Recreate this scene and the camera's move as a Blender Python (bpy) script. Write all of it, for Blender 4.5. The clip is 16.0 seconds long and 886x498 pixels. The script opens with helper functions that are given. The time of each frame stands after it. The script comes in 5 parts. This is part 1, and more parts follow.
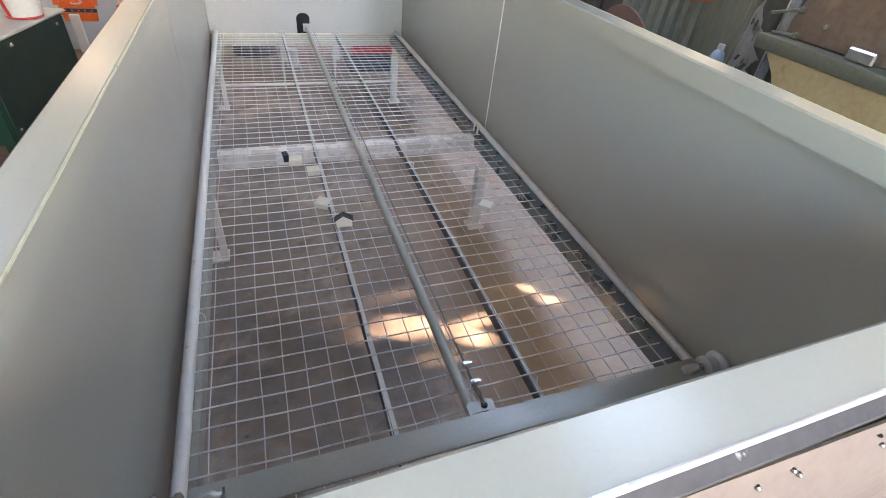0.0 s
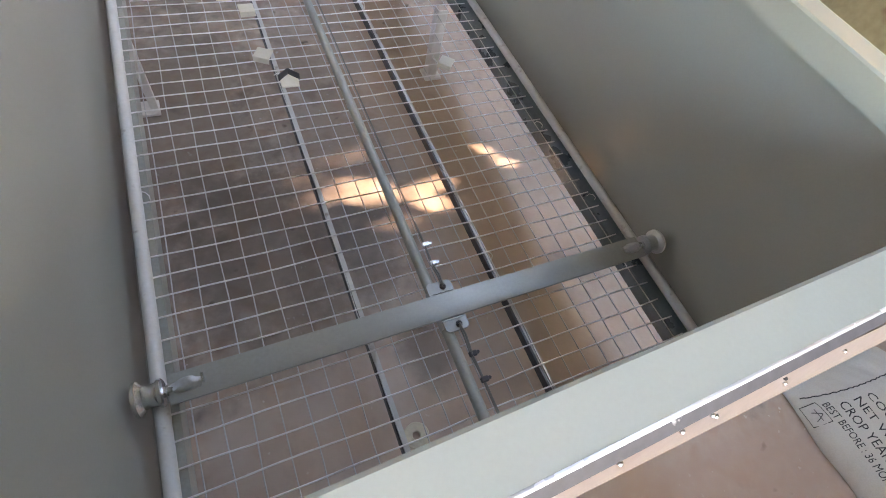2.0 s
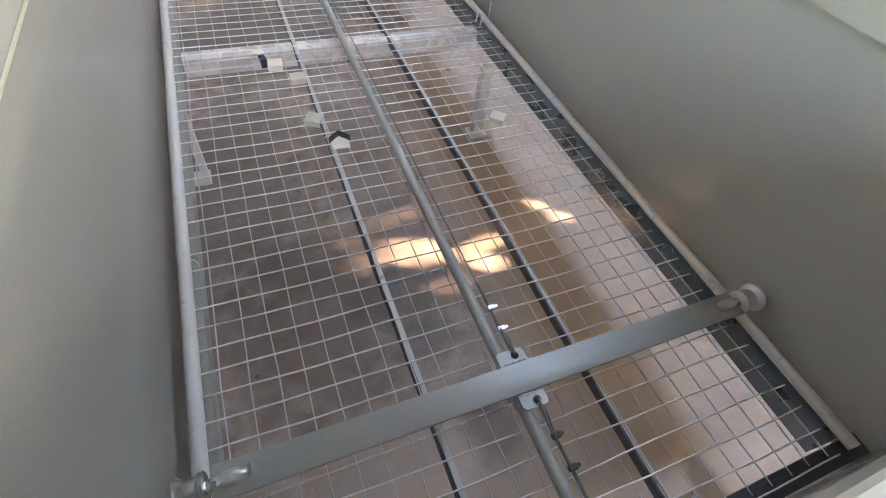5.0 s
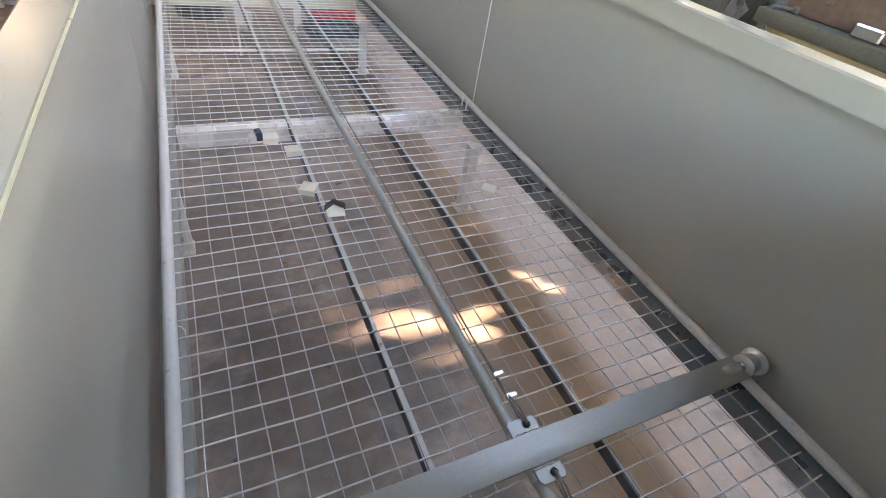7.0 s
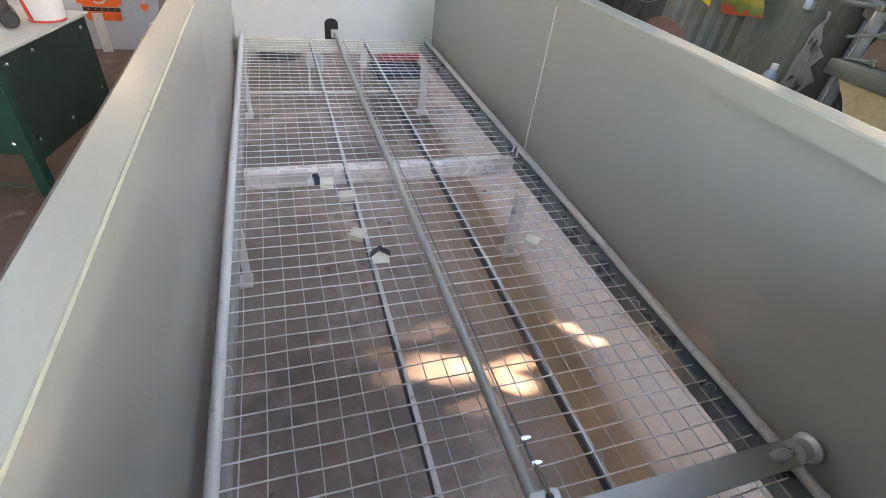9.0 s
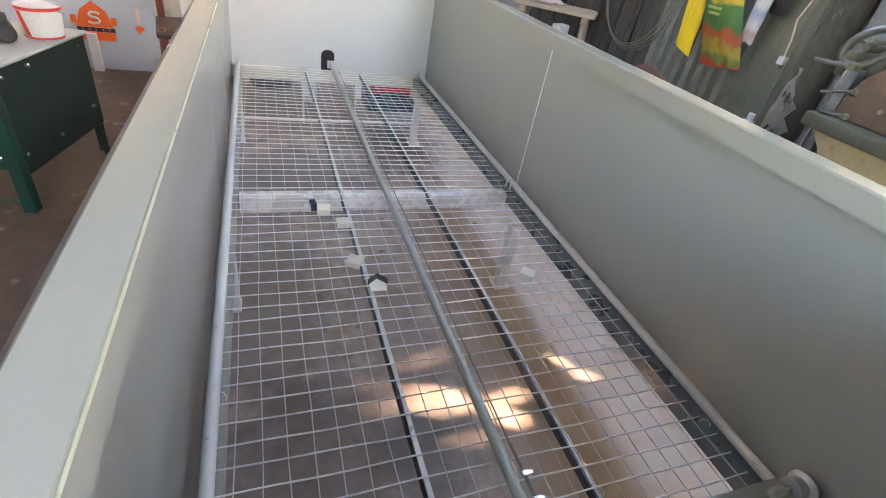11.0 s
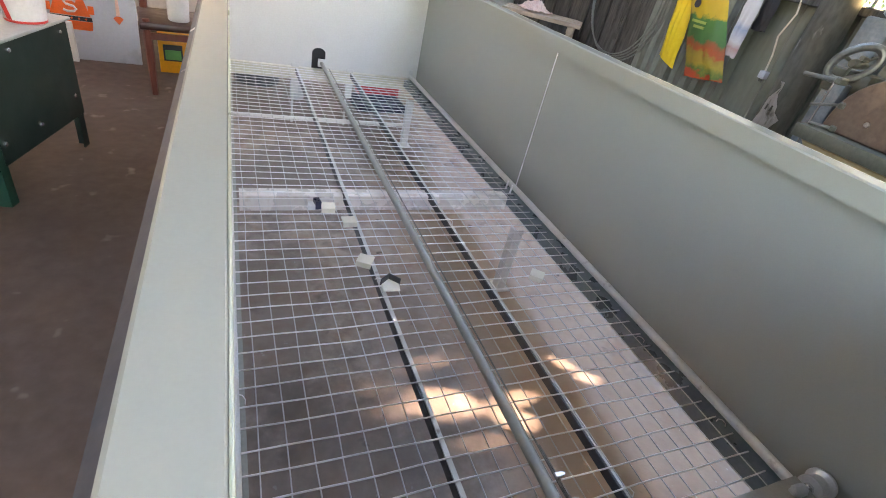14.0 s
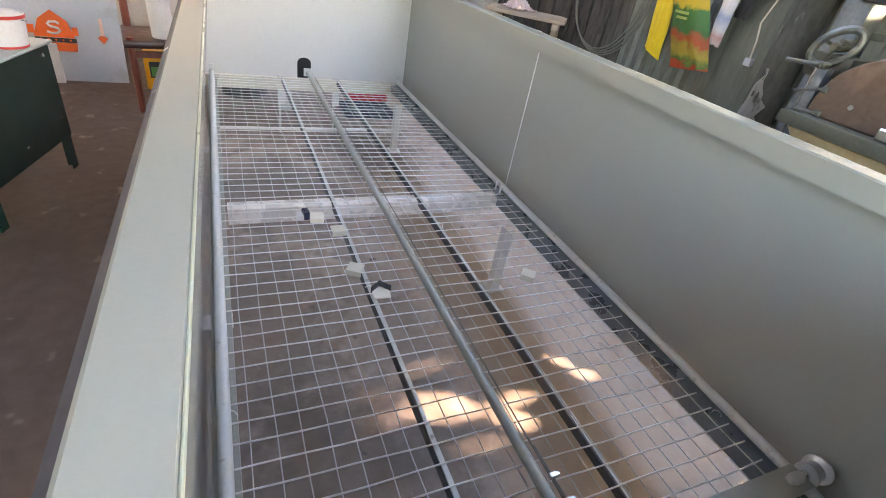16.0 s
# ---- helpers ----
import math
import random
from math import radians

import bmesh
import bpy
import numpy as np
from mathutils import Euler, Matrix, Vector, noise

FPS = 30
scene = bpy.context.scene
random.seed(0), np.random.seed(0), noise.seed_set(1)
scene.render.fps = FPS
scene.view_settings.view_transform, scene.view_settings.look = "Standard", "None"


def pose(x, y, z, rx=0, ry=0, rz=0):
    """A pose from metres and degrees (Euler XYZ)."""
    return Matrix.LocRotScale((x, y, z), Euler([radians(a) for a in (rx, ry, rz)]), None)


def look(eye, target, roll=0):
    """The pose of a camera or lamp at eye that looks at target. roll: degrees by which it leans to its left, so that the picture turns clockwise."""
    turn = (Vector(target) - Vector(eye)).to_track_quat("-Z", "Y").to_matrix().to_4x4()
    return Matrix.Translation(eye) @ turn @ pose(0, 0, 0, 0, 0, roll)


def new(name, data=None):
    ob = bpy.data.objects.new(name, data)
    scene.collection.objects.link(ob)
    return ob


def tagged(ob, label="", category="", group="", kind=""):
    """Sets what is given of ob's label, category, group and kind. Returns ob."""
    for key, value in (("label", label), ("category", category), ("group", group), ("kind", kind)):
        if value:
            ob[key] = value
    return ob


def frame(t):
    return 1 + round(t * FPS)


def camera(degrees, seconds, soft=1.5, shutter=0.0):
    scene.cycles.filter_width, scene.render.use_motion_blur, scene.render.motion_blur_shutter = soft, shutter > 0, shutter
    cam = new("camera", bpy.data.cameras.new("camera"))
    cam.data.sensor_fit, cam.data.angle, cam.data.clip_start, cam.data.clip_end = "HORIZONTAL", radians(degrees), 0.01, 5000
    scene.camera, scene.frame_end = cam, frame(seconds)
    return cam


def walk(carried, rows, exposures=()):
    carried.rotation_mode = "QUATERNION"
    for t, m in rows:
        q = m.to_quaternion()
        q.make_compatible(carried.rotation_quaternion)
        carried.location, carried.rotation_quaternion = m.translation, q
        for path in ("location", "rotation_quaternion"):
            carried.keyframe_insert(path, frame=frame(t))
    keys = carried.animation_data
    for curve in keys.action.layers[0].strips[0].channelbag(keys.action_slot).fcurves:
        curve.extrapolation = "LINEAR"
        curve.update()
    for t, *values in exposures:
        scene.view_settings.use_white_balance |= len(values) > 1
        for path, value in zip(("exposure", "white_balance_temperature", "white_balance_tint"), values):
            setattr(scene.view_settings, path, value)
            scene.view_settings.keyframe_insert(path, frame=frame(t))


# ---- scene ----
EXPOSURE, KELVIN, TINT = 5.07, 7100, 19
cam = camera(85.6, 16.0, soft=1.0)
PATH = [
    (0, (0.1951, -1.7242, 1.2767), (0.8074, -0.2737, 0.0432), 6.47),
    (0.5, (0.1944, -1.6871, 1.3553), (0.8079, -0.4201, -0.0653), 9.27),
    (1, (0.1855, -1.6399, 1.3788), (0.8062, -0.5630, -0.1881), 12.03),
    (1.5, (0.1917, -1.6097, 1.3845), (0.8218, -0.6817, -0.2713), 14.86),
    (2, (0.1980, -1.6192, 1.3487), (0.8739, -0.7526, -0.3222), 18.43),
    (2.5, (0.2232, -1.6444, 1.2932), (0.8969, -0.8082, -0.3941), 18.77),
    (3, (0.1894, -1.6220, 1.2613), (0.8914, -0.8025, -0.4227), 19.57),
    (3.5, (0.1583, -1.5800, 1.3098), (0.7948, -0.7486, -0.3942), 16.58),
    (4, (0.1587, -1.5643, 1.2967), (0.7530, -0.6880, -0.4000), 14.02),
    (4.5, (0.1816, -1.5507, 1.2761), (0.7455, -0.5397, -0.3548), 10.02),
    (7, (0.1085, -1.5366, 1.2066), (0.8860, -0.2239, -0.0866), 10.42),
    (7.5, (0.1225, -1.5529, 1.2532), (0.8767, -0.2105, -0.0233), 9.17),
    (8, (0.1429, -1.5523, 1.2789), (0.8139, -0.1883, -0.0208), 7.22),
    (8.5, (0.1083, -1.5330, 1.2974), (0.7285, -0.1222, 0.0226), 7.07),
    (9, (0.1489, -1.5252, 1.2839), (0.7243, -0.0651, 0.0441), 7.53),
    (11.5, (0.0836, -1.5160, 1.2768), (0.7667, -0.0012, 0.1639), 11.11),
    (12, (0.0993, -1.5280, 1.3348), (0.7631, -0.0108, 0.2135), 9.46),
    (12.5, (0.1083, -1.5116, 1.3449), (0.7697, -0.0011, 0.2132), 9.08),
    (13, (0.0980, -1.4634, 1.3067), (0.7832, 0.0374, 0.1761), 9.83),
    (13.5, (0.0458, -1.4528, 1.2582), (0.7781, 0.0405, 0.1474), 11.90),
    (14, (-0.0214, -1.4701, 1.2313), (0.7651, 0.0157, 0.1478), 13.69),
    (14.5, (-0.0121, -1.4694, 1.2347), (0.8033, 0.0128, 0.1677), 14.44),
    (15, (-0.0046, -1.4562, 1.2379), (0.8338, 0.0172, 0.1766), 14.87),
    (15.5, (-0.0339, -1.4528, 1.2220), (0.8032, 0.0212, 0.1607), 13.92),
    (16, (0.0085, -1.4775, 1.2443), (0.7957, 0.0114, 0.1656), 10.79),
]
walk(cam, [(t, look(eye, target, roll)) for t, eye, target, roll in PATH], [(t, EXPOSURE + d, KELVIN + k, TINT) for t, d, k in ((0.0, 0.0, 150), (1.0, 0.05, 350), (2.0, 0.03, 400), (2.5, 0.0, 420), (3.0, -0.04, 420), (4.0, 0.08, 400), (4.5, 0.12, 400), (7.0, 0.2, 200), (7.5, 0.14, 150), (8.5, 0.08, 50), (11.5, 0.07, -30), (16.0, 0.08, -50))])

# ---- world, sun and exposure ----
SUN_DIR = Vector((1.0, -0.55, 0.30)).normalized()      # from the floor towards the sun
world = bpy.data.worlds.new("sky")
scene.world = world
world.use_nodes = True
wn = world.node_tree
sky = wn.nodes.new("ShaderNodeTexSky")
sky.sky_type = "NISHITA"
sky.sun_disc = False
sky.sun_elevation = math.asin(SUN_DIR.z)
sky.sun_rotation = math.atan2(SUN_DIR.x, SUN_DIR.y)
sky.dust_density, sky.air_density, sky.ozone_density = 2.5, 1.0, 1.0
wn.nodes["Background"].inputs["Strength"].default_value = 0.15
wn.links.new(sky.outputs["Color"], wn.nodes["Background"].inputs["Color"])
sun = new("sun", bpy.data.lights.new("sun", "SUN"))
sun.data.energy, sun.data.angle, sun.data.color = 1.85, radians(0.6), (1.0, 0.79, 0.60)
sun.matrix_world = look(SUN_DIR * 20, (0, 0, 0))

# ---- materials ----
def mix_rgb(nt, fac, a, b):
    n = nt.nodes.new("ShaderNodeMix")
    n.data_type = "RGBA"
    for sock, v in ((n.inputs[0], fac), (n.inputs[6], a), (n.inputs[7], b)):
        if isinstance(v, (tuple, list)):
            sock.default_value = (*v[:3], 1)
        elif isinstance(v, (int, float)):
            sock.default_value = v
        else:
            nt.links.new(v, sock)
    return n.outputs[2]


def noise_fac(nt, co, scale, detail=4.0, lo=0.35, hi=0.65, rough=0.55):
    n = nt.nodes.new("ShaderNodeTexNoise")
    n.inputs["Scale"].default_value, n.inputs["Detail"].default_value, n.inputs["Roughness"].default_value = scale, detail, rough
    nt.links.new(co, n.inputs["Vector"])
    r = nt.nodes.new("ShaderNodeMapRange")
    r.inputs[1].default_value, r.inputs[2].default_value = lo, hi
    nt.links.new(n.outputs["Fac"], r.inputs[0])
    return r.outputs[0]


def surface(name, base, dark=None, light=None, rough=0.5, metal=0.0, big=3.0, fine=60.0, bump=0.1, bump_scale=None,
            stretch=(1, 1, 1), spots=None, spot_scale=8.0, spot_cut=(0.6, 0.68), rough_var=0.12, spec=0.5, vary=0.0, dist=0.002):
    """A surface with a broad and a fine variation of colour, its own relief, and stains if spots gives their colour."""
    m = bpy.data.materials.new(name)
    m.use_nodes = True
    nt = m.node_tree
    bsdf = nt.nodes["Principled BSDF"]
    tc = nt.nodes.new("ShaderNodeNewGeometry")
    mp = nt.nodes.new("ShaderNodeMapping")
    mp.inputs["Scale"].default_value = stretch
    nt.links.new(tc.outputs["Position"], mp.inputs["Vector"])
    co = mp.outputs[0]
    dark = dark or tuple(c * 0.78 for c in base)
    light = light or tuple(min(1, c * 1.18) for c in base)
    a = noise_fac(nt, co, big, 5.0, 0.2, 0.8)
    b = noise_fac(nt, co, fine, 3.0, 0.25, 0.75)
    col = mix_rgb(nt, a, dark, base)
    half = nt.nodes.new("ShaderNodeMath")
    half.operation = "MULTIPLY"
    half.inputs[1].default_value = 0.55
    nt.links.new(b, half.inputs[0])
    col = mix_rgb(nt, half.outputs[0], col, light)
    if spots:
        col = mix_rgb(nt, noise_fac(nt, co, spot_scale, 6.0, *spot_cut), col, spots)
    if vary:
        oi = nt.nodes.new("ShaderNodeObjectInfo")
        hs = nt.nodes.new("ShaderNodeHueSaturation")
        mr = nt.nodes.new("ShaderNodeMapRange")
        mr.inputs[3].default_value, mr.inputs[4].default_value = 1 - vary, 1 + vary
        nt.links.new(oi.outputs["Random"], mr.inputs[0])
        nt.links.new(mr.outputs[0], hs.inputs["Value"])
        nt.links.new(col, hs.inputs["Color"])
        col = hs.outputs[0]
    nt.links.new(col, bsdf.inputs["Base Color"])
    rr = nt.nodes.new("ShaderNodeMapRange")
    rr.inputs[3].default_value, rr.inputs[4].default_value = max(0.03, rough - rough_var), min(1, rough + rough_var)
    nt.links.new(noise_fac(nt, co, big * 2.3, 4.0, 0.1, 0.9), rr.inputs[0])
    nt.links.new(rr.outputs[0], bsdf.inputs["Roughness"])
    bsdf.inputs["Metallic"].default_value = metal
    bsdf.inputs["Specular IOR Level"].default_value = spec
    if bump:
        bn = nt.nodes.new("ShaderNodeBump")
        bn.inputs["Strength"].default_value, bn.inputs["Distance"].default_value = bump, dist
        nt.links.new(noise_fac(nt, co, bump_scale or fine, 4.0, 0.2, 0.8), bn.inputs["Height"])
        nt.links.new(bn.outputs[0], bsdf.inputs["Normal"])
    return m


GREY_PAINT = surface("grey_satin_paint", (0.353, 0.370, 0.337), (0.337, 0.353, 0.322), (0.369, 0.386, 0.353), rough=0.2, big=1.6, fine=220, bump=0.015, rough_var=0.015, spec=0.6)
# near-black base puts the shade under the rim into the fold; spots are chips
FOLD = surface("shaded_scuffed_fold", (0.060, 0.058, 0.066), (0.043, 0.042, 0.048), (0.085, 0.082, 0.092), spec=0.2, rough=0.6, big=4, fine=60, bump=0.1, spots=(0.52, 0.50, 0.50), spot_scale=16, spot_cut=(0.66, 0.70))
WHITE_SHEET = surface("white_sheet", (0.68, 0.68, 0.66), (0.60, 0.60, 0.58), (0.74, 0.74, 0.72), rough=0.36, rough_var=0.04, big=2.5, fine=120, bump=0.02)
OUTER_SHEET = surface("pale_outer_sheet", (0.20, 0.155, 0.14), rough=0.5, big=3, fine=80, bump=0.05, spots=(0.155, 0.118, 0.105), spot_scale=5)
STEEL = surface("zinc_steel", (0.56, 0.58, 0.60), (0.45, 0.47, 0.49), (0.68, 0.70, 0.72), rough=0.34, metal=0.85, big=14, fine=180, bump=0.05)
TUBE_PAINT = surface("tube_paint", (0.355, 0.37, 0.34), (0.29, 0.305, 0.28), (0.425, 0.44, 0.41), rough=0.36, rough_var=0.05, big=7, fine=120, bump=0.05, spots=(0.30, 0.30, 0.29), spot_scale=16, spot_cut=(0.64, 0.74))
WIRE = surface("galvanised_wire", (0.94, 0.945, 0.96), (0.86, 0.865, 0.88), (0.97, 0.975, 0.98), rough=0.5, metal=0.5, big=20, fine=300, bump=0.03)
# darker copy for the lengthwise wires: their dimmer reflections put into the colour
DIM_WIRE = surface("dim_reflection_wire", (0.66, 0.67, 0.685), (0.52, 0.53, 0.545), (0.76, 0.77, 0.78), rough=0.5, metal=0.6, big=20, fine=300, bump=0.03)
FRAME = surface("grey_painted_frame", (0.62, 0.63, 0.62), (0.54, 0.55, 0.54), (0.70, 0.71, 0.70), rough=0.42, big=9, fine=120, bump=0.06, spots=(0.30, 0.27, 0.24), spot_scale=22, spot_cut=(0.64, 0.74))
GALV = surface("galvanised_angle", (0.78, 0.79, 0.81), (0.68, 0.69, 0.71), (0.85, 0.86, 0.88), rough=0.35, metal=0.1, big=9, fine=90, bump=0.05)
BEAM = surface("pale_cross_angle", (0.88, 0.85, 0.83), (0.78, 0.74, 0.71), (0.92, 0.90, 0.89), rough=0.28, metal=0.15, big=6, fine=60, bump=0.06, spots=(0.60, 0.50, 0.45), spot_scale=14, spot_cut=(0.60, 0.74))
DARK_FRAME = surface("dark_angle_iron", (0.075, 0.08, 0.09), (0.05, 0.05, 0.055), (0.11, 0.11, 0.12), rough=0.5, metal=0.2, big=8, fine=90, bump=0.1)
ROPE = surface("dull_rope", (0.26, 0.26, 0.25), (0.18, 0.18, 0.17), (0.34, 0.34, 0.33), rough=0.5, metal=0.3, big=30, fine=300, bump=0.2)
CHROME = surface("bright_zinc", (0.75, 0.76, 0.77), (0.62, 0.63, 0.64), rough=0.2, metal=1.0, big=25, fine=200, bump=0.03)
BAR_PAINT = surface("bar_paint", (0.345, 0.355, 0.33), (0.30, 0.31, 0.285), (0.39, 0.40, 0.375), rough=0.36, rough_var=0.05, metal=0.15, big=7, fine=140, bump=0.04)
OFFCUT = surface("bare_offcut_steel", (0.80, 0.765, 0.66), (0.70, 0.67, 0.57), (0.85, 0.82, 0.73), rough=0.42, metal=0.1, big=30, fine=200, bump=0.06, vary=0.15)
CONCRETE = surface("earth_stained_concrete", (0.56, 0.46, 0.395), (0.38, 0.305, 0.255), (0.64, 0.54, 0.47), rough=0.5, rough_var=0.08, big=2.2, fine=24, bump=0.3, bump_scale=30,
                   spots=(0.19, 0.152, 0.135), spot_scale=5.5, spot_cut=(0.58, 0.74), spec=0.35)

# dark brown that carries the shade on the floor west of the trough
WEST_SHADE = surface("shade_brown_floor", (0.115, 0.081, 0.064), (0.072, 0.052, 0.042), (0.158, 0.115, 0.094), rough=0.7, big=2.0, fine=18, bump=0.35, bump_scale=26, spots=(0.085, 0.06, 0.05), spot_scale=3.5, spot_cut=(0.56, 0.76), spec=0.3)

def specks(mat, scale, cut, tone):
    """Small dried splashes scattered over the surface."""
    nt = mat.node_tree
    bsdf = nt.nodes["Principled BSDF"]
    geo = nt.nodes.new("ShaderNodeNewGeometry")
    old = bsdf.inputs["Base Color"].links[0].from_socket
    nt.links.new(mix_rgb(nt, noise_fac(nt, geo.outputs["Position"], scale, 2.0, *cut), old, tone), bsdf.inputs["Base Color"])


specks(WEST_SHADE, 9.0, (0.66, 0.76), (0.24, 0.195, 0.17))
specks(CONCRETE, 13.0, (0.50, 0.72), (0.49, 0.345, 0.27))
specks(CONCRETE, 38.0, (0.715, 0.735), (0.66, 0.63, 0.60))
specks(CONCRETE, 15.0, (0.70, 0.78), (0.11, 0.088, 0.076))


def floor_tone(mat, cx, cy, rx, ry, tone):
    """Mixes a ragged patch of tone into the colour; used for floor shade, floor light and stains."""
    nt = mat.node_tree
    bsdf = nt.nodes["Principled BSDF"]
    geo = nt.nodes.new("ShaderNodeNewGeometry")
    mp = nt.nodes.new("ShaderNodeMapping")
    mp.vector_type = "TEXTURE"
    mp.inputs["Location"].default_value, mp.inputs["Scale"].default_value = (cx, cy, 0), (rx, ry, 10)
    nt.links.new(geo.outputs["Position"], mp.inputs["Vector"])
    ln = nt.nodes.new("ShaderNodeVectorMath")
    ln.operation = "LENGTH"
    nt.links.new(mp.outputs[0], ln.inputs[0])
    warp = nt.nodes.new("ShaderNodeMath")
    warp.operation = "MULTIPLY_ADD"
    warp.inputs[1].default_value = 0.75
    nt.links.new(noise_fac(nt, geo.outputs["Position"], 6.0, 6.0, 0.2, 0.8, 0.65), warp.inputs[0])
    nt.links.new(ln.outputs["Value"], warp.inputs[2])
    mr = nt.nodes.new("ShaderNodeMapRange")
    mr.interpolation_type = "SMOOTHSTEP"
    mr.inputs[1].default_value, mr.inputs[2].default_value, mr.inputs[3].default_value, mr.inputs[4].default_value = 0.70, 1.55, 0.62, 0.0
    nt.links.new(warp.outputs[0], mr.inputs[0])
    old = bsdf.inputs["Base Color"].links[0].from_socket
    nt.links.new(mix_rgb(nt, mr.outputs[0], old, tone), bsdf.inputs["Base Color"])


# dark and pale patches paint floor shade and light in, with some stains
floor_tone(CONCRETE, 0.98, -0.75, 0.42, 1.6, (0.54, 0.42, 0.34))
floor_tone(CONCRETE, 0.50, -0.35, 0.22, 0.9, (0.20, 0.155, 0.128))
floor_tone(CONCRETE, 0.20, -0.78, 0.48, 0.46, (0.075, 0.062, 0.056))
floor_tone(CONCRETE, 0.08, -0.15, 0.36, 0.75, (0.12, 0.10, 0.088))
floor_tone(CONCRETE, 0.22, 0.90, 0.60, 0.60, (0.085, 0.08, 0.08))
floor_tone(CONCRETE, 0.45, 2.15, 1.1, 0.85, (0.028, 0.025, 0.026))
floor_tone(CONCRETE, 0.85, 1.45, 0.45, 0.45, (0.09, 0.078, 0.07))
floor_tone(CONCRETE, 0.55, -1.38, 0.80, 0.22, (0.66, 0.535, 0.455))
floor_tone(CONCRETE, 1.1, -2.0, 0.9, 0.32, (0.56, 0.40, 0.33))
floor_tone(CONCRETE, 0.58, -1.22, 0.10, 0.16, (0.15, 0.125, 0.11))
floor_tone(CONCRETE, 1.03, -1.555, 0.05, 0.10, (0.05, 0.036, 0.03))
SOIL = surface("garden_soil", (0.20, 0.17, 0.11), (0.10, 0.12, 0.05), (0.3, 0.26, 0.18), rough=0.95, big=0.5, fine=8, bump=0.5)
TIN = surface("weathered_tin", (0.19, 0.203, 0.152), (0.115, 0.124, 0.088), (0.26, 0.275, 0.22), rough=0.5, metal=0.2, big=2.0, fine=30, bump=0.1, stretch=(1, 1, 0.25), spots=(0.16, 0.15, 0.11), spot_scale=4)
TIN_GREY = surface("grey_ribbed_tin", (0.20, 0.215, 0.185), (0.12, 0.13, 0.11), (0.31, 0.325, 0.29), rough=0.45, metal=0.3, big=3.0, fine=40, bump=0.1, stretch=(1, 1, 0.3))
OLD_WOOD = surface("weathered_wood", (0.047, 0.043, 0.036), (0.016, 0.015, 0.012), (0.17, 0.165, 0.145), rough=0.8, big=5, fine=60, bump=0.4, stretch=(1, 1, 0.15), vary=0.25)
PEEL = surface("peeled_bark", (0.52, 0.50, 0.45), (0.36, 0.34, 0.29), (0.62, 0.60, 0.55), rough=0.8, big=9, fine=60, bump=0.4, stretch=(1, 1, 0.4), spots=(0.14, 0.13, 0.10), spot_scale=14, spot_cut=(0.55, 0.63))
SIDE_BLUE = surface("blue_grey_angle", (0.22, 0.265, 0.30), (0.16, 0.195, 0.225), (0.28, 0.325, 0.36), rough=0.3, metal=0.5, big=6, fine=80, bump=0.06)
POST_WOOD = surface("lichened_post", (0.10, 0.102, 0.074), (0.045, 0.045, 0.034), (0.18, 0.175, 0.14), rough=0.85, big=4, fine=40, bump=0.6, bump_scale=18, stretch=(1, 1, 0.35), spots=(0.36, 0.34, 0.30), spot_scale=8.0, spot_cut=(0.60, 0.67))
PLANK = surface("raw_plank", (0.45, 0.36, 0.27), (0.33, 0.26, 0.19), (0.55, 0.46, 0.36), rough=0.7, big=6, fine=50, bump=0.25, stretch=(0.2, 1, 1))
RED_WOOD = surface("red_brown_wood", (0.16, 0.045, 0.03), (0.09, 0.025, 0.018), (0.22, 0.07, 0.045), rough=0.4, big=6, fine=50, bump=0.1, stretch=(1, 1, 0.2))
GREEN_PAINT = surface("green_paint", (0.008, 0.046, 0.029), (0.006, 0.032, 0.020), (0.012, 0.062, 0.040), rough=0.45, big=5, fine=80, bump=0.08, spots=(0.06, 0.07, 0.05), spot_scale=9, spot_cut=(0.66, 0.75))
DARK_GREEN = surface("dark_green_panel", (0.010, 0.023, 0.018), (0.007, 0.016, 0.013), (0.014, 0.030, 0.024), rough=0.45, big=4, fine=70, bump=0.06)
TABLE_TOP = surface("worn_grey_top", (0.36, 0.385, 0.375), (0.27, 0.29, 0.28), (0.43, 0.455, 0.445), rough=0.42, big=5, fine=70, bump=0.05, spots=(0.33, 0.34, 0.33), spot_scale=9, spot_cut=(0.62, 0.72))
BOARD_WHITE = surface("cool_white_board", (0.42, 0.455, 0.51), (0.38, 0.41, 0.46), (0.46, 0.495, 0.55), rough=0.4, big=3, fine=60, bump=0.02, spots=(0.37, 0.395, 0.43), spot_scale=5)
WHITE_PLASTIC = surface("white_plastic", (0.56, 0.56, 0.565), (0.50, 0.50, 0.505), rough=0.4, big=9, fine=90, bump=0.02)
RED_PLASTIC = surface("red_plastic", (0.55, 0.035, 0.035), rough=0.4, big=7, fine=70, bump=0.04)
RED_PRINT = surface("red_print", (0.60, 0.045, 0.035), rough=0.4, big=9, fine=90, bump=0)
ORANGE = surface("orange_print", (0.75, 0.13, 0.02), rough=0.4, big=10, fine=90, bump=0)
BLACK = surface("black_rubber", (0.02, 0.02, 0.022), rough=0.55, big=10, fine=80, bump=0.1)
BLACK_PRINT = surface("dark_print", (0.035, 0.035, 0.04), rough=0.6, big=30, fine=150, bump=0)
YELLOW = surface("yellow_film", (0.85, 0.62, 0.015), (0.78, 0.52, 0.01), (0.9, 0.70, 0.05), rough=0.35, big=8, fine=40, bump=0.15)
BOX_YELLOW = surface("amber_plastic", (0.80, 0.34, 0.01), rough=0.35, big=8, fine=60, bump=0.03)


